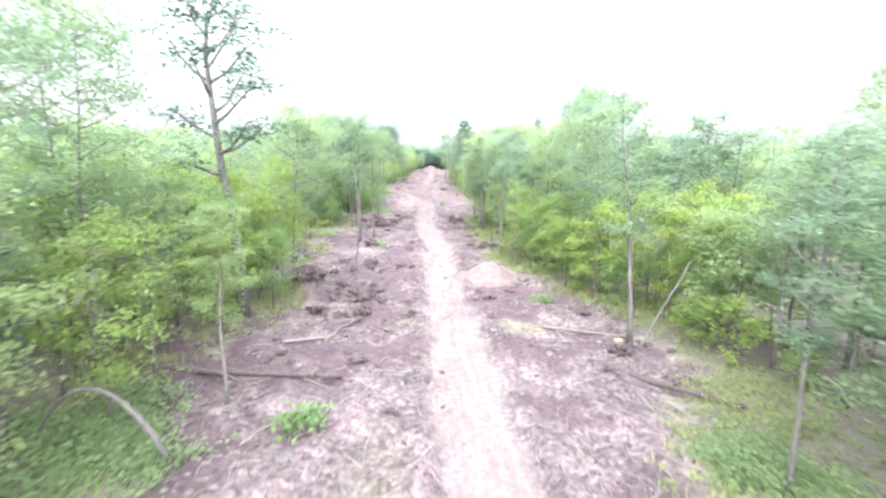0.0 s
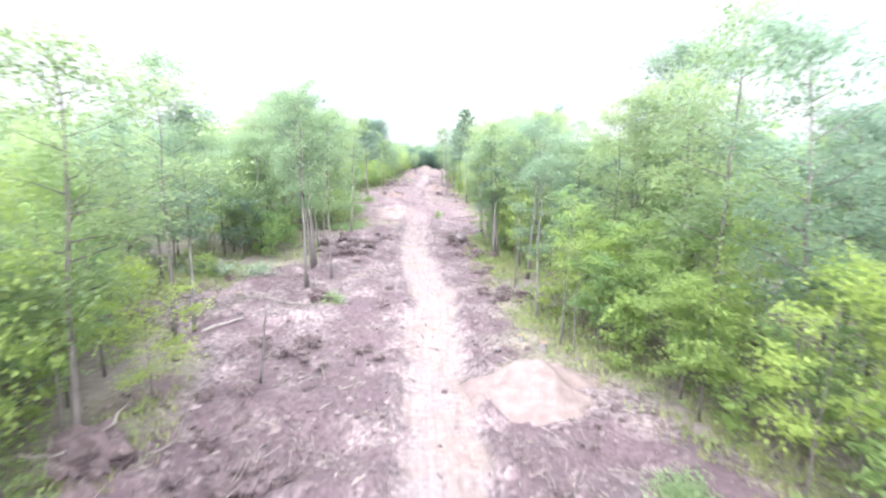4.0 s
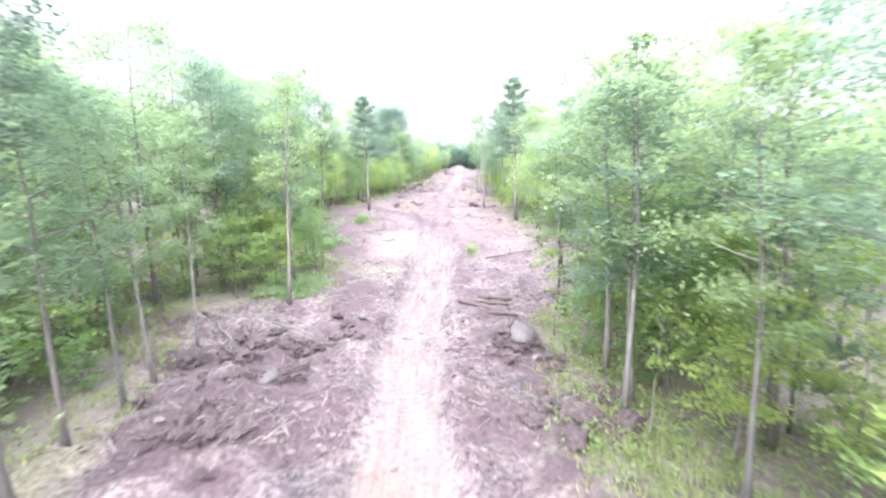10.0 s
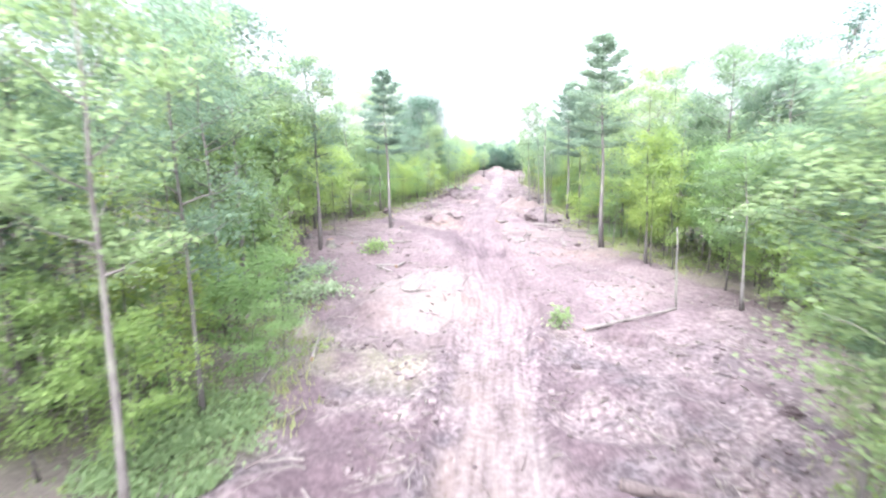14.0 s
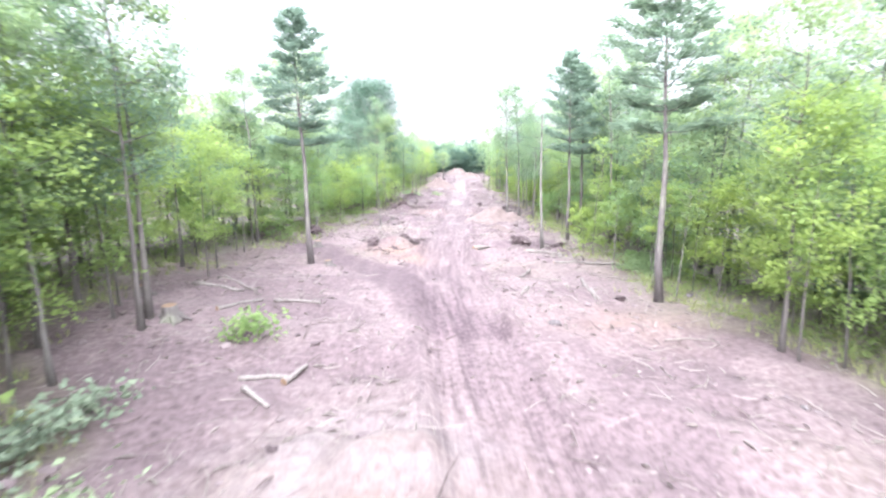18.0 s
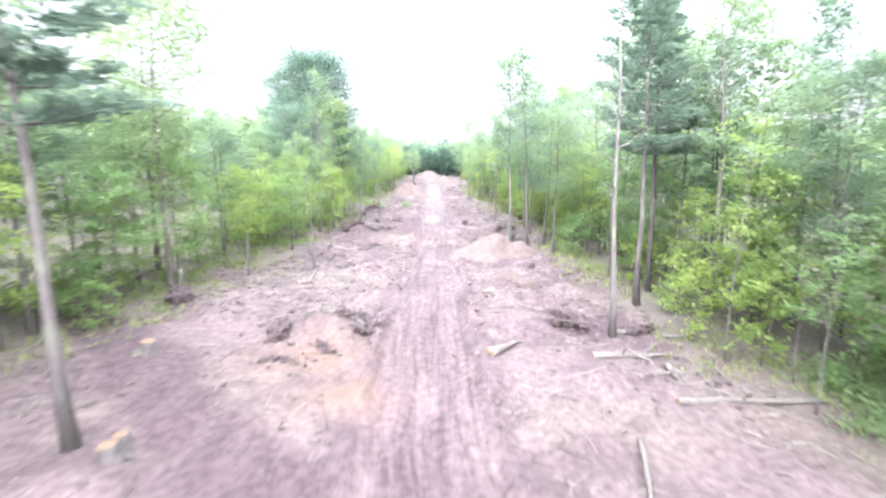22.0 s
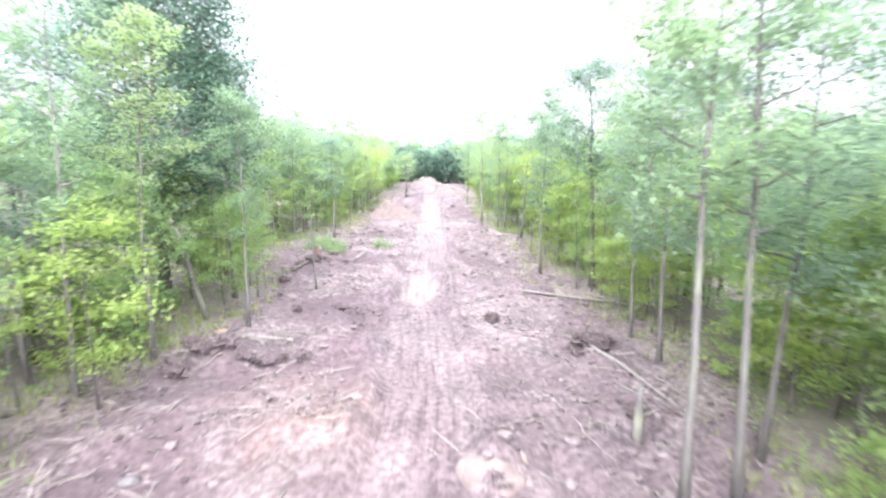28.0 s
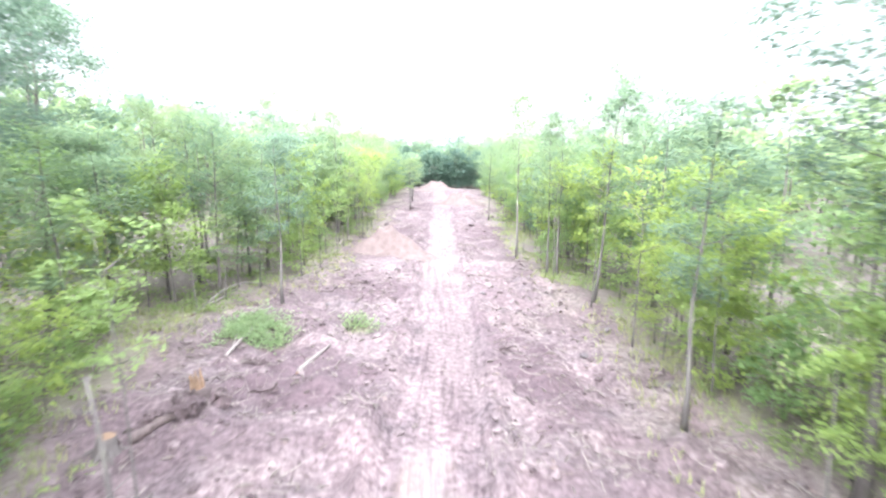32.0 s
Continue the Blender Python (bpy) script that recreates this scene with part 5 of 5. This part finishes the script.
# ---- felled leafy branches ----
def felled(x1, y1, x2, y2, width, n, mat, label):
    q = np.random.default_rng(int(abs(y1 * 13)))
    s = Shape()
    t = np.linspace(0, 1, 7)
    px, py = x1 + (x2 - x1) * t, y1 + (y2 - y1) * t + q.normal(0, 0.08, 7)
    pz = level(px, py) + 0.15 + 0.45 * np.sin(t * 2.6)
    pts = np.stack([px, py, pz], 1)
    s.tube(pts, 0.05 * (1.15 - t), 5, False)
    root = tagged(piece("felled_branch", *s.arrays(), WOOD), label, "felled branch", "felled leafy branches")
    k = q.random(n)
    c = np.stack([np.interp(k, t, pts[:, i]) for i in range(3)], 1) + q.normal(0, 1, (n, 3)) * np.array([width, width, 0.3]) * (0.4 + 0.4 * q.random((n, 1)))
    c[:, 2] = np.maximum(c[:, 2], level(c[:, 0], c[:, 1]) + 0.05)
    piece("leaves", *leaf_arrays(c, 0.2, 0.5, r=q), mat, root, "wilting leaves")


felled(-14.6, 92.6, -13.4, 97.6, 0.75, 900, LEAF_PALE, "felled leafy tree top with pale wilting leaves")
felled(-13.4, 92.2, -11.4, 93.4, 0.8, 600, LEAF_PALE, "felled leafy tree top with pale wilting leaves")
felled(-18.0, 56.6, -14.8, 56.2, 0.9, 900, LEAF_PALE, "felled brush heap with bluish pale leaves")
felled(-13.4, 55.8, -12.1, 55.8, 0.6, 350, LEAF_PALE, "felled brush heap with bluish pale leaves")
felled(-1.0, 91.0, -0.3, 91.1, 0.3, 150, LEAF_DARK, "small felled pine bough with dark needles")
felled(-12.2, 101.7, -11.0, 101.7, 0.5, 260, LEAF_YOUNG, "low bright green leafy sprout on bare soil")
felled(-4.6, 13.9, -3.7, 14.2, 0.34, 260, LEAF_YOUNG, "low bright green leafy sprout on bare soil")


# ---- loose ground cover ----
def scatter(n, y0, y1, keep):
    r = rng
    out_x, out_y = [], []
    total = 0
    while total < n:
        y = r.uniform(y0, y1, n)
        x = r.uniform(-24, 18, n)
        k = r.random(n) < keep(x, y)
        out_x.append(x[k]), out_y.append(y[k])
        total += int(k.sum())
    return np.concatenate(out_x)[:n], np.concatenate(out_y)[:n]


def littered(x, y):
    d = np.abs(track_d(x, y))
    return inside(x, y) * (1 - 0.93 * side_track(x, y)) * (0.06 + 0.94 * smooth(d, 1.2, 2.0)) * np.clip(0.55 + 1.6 * vnoise(x, y, 2.5, 40), 0.05, 1) * np.interp(y, (84, 97, 116, 126), (1, 0.45, 0.45, 1))


def sticks(n, name, mat, label, lmin, lmax, rad):
    x, y = scatter(n, 6, 215, littered)
    z = level(x, y)
    r = rng
    a, length = r.random(n) * 6.3, r.uniform(lmin, lmax, n) * r.uniform(0.5, 1, n)
    el = np.abs(r.normal(0, 0.22, n))
    d = np.stack([np.cos(a) * np.cos(el), np.sin(a) * np.cos(el), np.sin(el)], 1)
    p0 = np.stack([x, y, z + 0.02], 1)
    mid = p0 + d * (length * 0.5)[:, None] + r.normal(0, 0.05, (n, 3)) * length[:, None]
    p2 = p0 + d * length[:, None]
    side = np.stack([-d[:, 1], d[:, 0], 0 * a], 1)
    up = np.cross(d, side)
    w = (rad * r.uniform(0.5, 1.4, n))[:, None]
    v = []
    for p, k in ((p0, 1.0), (mid, 0.85), (p2, 0.35)):
        for c, s in ((1, -0.5), (-1, -0.5), (0, 1)):
            v.append(p + (side * c + up * s) * w * k)
    v = np.stack(v, 1).reshape(-1, 3)
    tri = []
    for i in range(2):
        for j in range(3):
            p, q = i * 3 + j, i * 3 + (j + 1) % 3
            tri += [(p, q, q + 3), (p, q + 3, p + 3)]
    f = (np.arange(n)[:, None, None] * 9 + np.array(tri)[None]).reshape(-1, 3)
    tagged(piece(name, v, f, mat), label, "debris", kind="stuff")


sticks(4200, "scattered_sticks", WOOD, "scattered pale broken sticks and roots on the soil", 0.3, 1.25, 0.017)
sticks(2600, "scattered_roots", WOOD_DARK, "scattered dark torn roots on the soil", 0.3, 1.2, 0.026)


def clods(n, name, mat, label, smin, smax):
    x, y = scatter(n, 5, 230, lambda x, y: littered(x, y) * np.interp(y, (88, 97, 118, 128), (1, 0.3, 0.3, 1)))
    r = rng
    v, f = lump(r, (1, 1, 0.5), 0.3, 1)
    s = r.uniform(smin, smax, n) * r.uniform(0.4, 1, n)
    a = r.random(n) * 6.3
    jit = 1 + r.normal(0, 0.2, (n, len(v), 1))
    rot = np.stack([np.stack([np.cos(a), -np.sin(a)], 1), np.stack([np.sin(a), np.cos(a)], 1)], 1)
    q = v[None] * jit * s[:, None, None]
    q[:, :, :2] = np.einsum("nij,nkj->nki", rot, q[:, :, :2])
    q += np.stack([x, y, level(x, y) + s * 0.1], 1)[:, None, :]
    tri = (np.arange(n)[:, None, None] * len(v) + f[None]).reshape(-1, 3)
    tagged(piece(name, q.reshape(-1, 3), tri, mat), label, "debris", kind="stuff")


clods(4600, "soil_clods", SOIL, "loose clods of turned brown soil", 0.04, 0.2)
clods(4400, "dark_clods", SOIL_DARK, "loose dark clods of damp soil", 0.04, 0.16)
clods(900, "pale_rubble", SAND, "small pale stones and wood chips on soil", 0.04, 0.14)


def chips(n, name, size, slim, label):
    x, y = scatter(n, 6, 200, littered)
    c = np.stack([x, y, level(x, y) + 0.03], 1)
    tagged(piece(name, *leaf_arrays(c, size, 0.7, slim), WOOD), label, "debris", kind="stuff")


chips(6500, "wood_chips", 0.15, 0.22, "scattered pale wood chips and bark shreds")
chips(3600, "wood_splinters", 0.42, 0.09, "long pale splinters of torn wood on soil")


def verge(x, y):
    e = np.minimum(x - np.interp(y, EDGE_Y, EDGE_L), np.interp(y, EDGE_Y, EDGE_R) - x)
    return np.clip(1.1 - np.abs(e + 0.8) / 2.6, 0, 1) * np.clip(0.5 + 2.2 * vnoise(x, y, 3.5, 41), 0, 1)


def tufts(n):
    x, y = scatter(n, 4, 220, lambda x, y: verge(x, y) * np.interp(y, (80, 95), (1, 0.4)))
    r = rng
    k = 5
    x, y = np.repeat(x, k) + r.normal(0, 0.1, n * k), np.repeat(y, k) + r.normal(0, 0.1, n * k)
    h = r.uniform(0.12, 0.42, n * k)
    a = r.random(n * k) * 6.3
    b = np.stack([x, y, level(x, y) - 0.02], 1)
    w = np.stack([np.cos(a), np.sin(a), 0 * a], 1) * 0.022
    tip = b + np.stack([-np.sin(a) * h * 0.5, np.cos(a) * h * 0.5, h], 1)
    v = np.stack([b - w, b + w, tip], 1).reshape(-1, 3)
    tagged(piece("grass_tufts", v, np.arange(n * k * 3).reshape(-1, 3), GRASS), "thin yellow-green grass along the woods' edge", "grass", kind="stuff")


tufts(9500)


def herbs(n, name, mat, label, low, high, keep):
    x, y = scatter(n, 4, 230, keep)
    k = 14
    tall = np.repeat(rng.uniform(low, high, n), k)
    x, y = np.repeat(x, k) + rng.normal(0, 0.2, n * k), np.repeat(y, k) + rng.normal(0, 0.2, n * k)
    h = tall * rng.uniform(0.25, 1, n * k)
    tagged(piece(name, *spray_arrays(np.stack([x, y, level(x, y) + h], 1), 0.115, 0.55), mat), label, "undergrowth", kind="stuff")


herbs(11500, "undergrowth", LEAF_UNDER, "low leafy undergrowth and ferns on the forest floor", 0.12, 0.55,
      lambda x, y: verge(x, y) * np.interp(y, (60, 95), (0.3, 0.1)) + (1 - inside(x, y)) * np.clip(0.25 + 1.6 * vnoise(x, y, 2.6, 43), 0, 1))
herbs(2200, "fern_patches", LEAF, "bright green ferns and leafy herbs in low patches", 0.2, 0.7, lambda x, y: ferny(x, y))
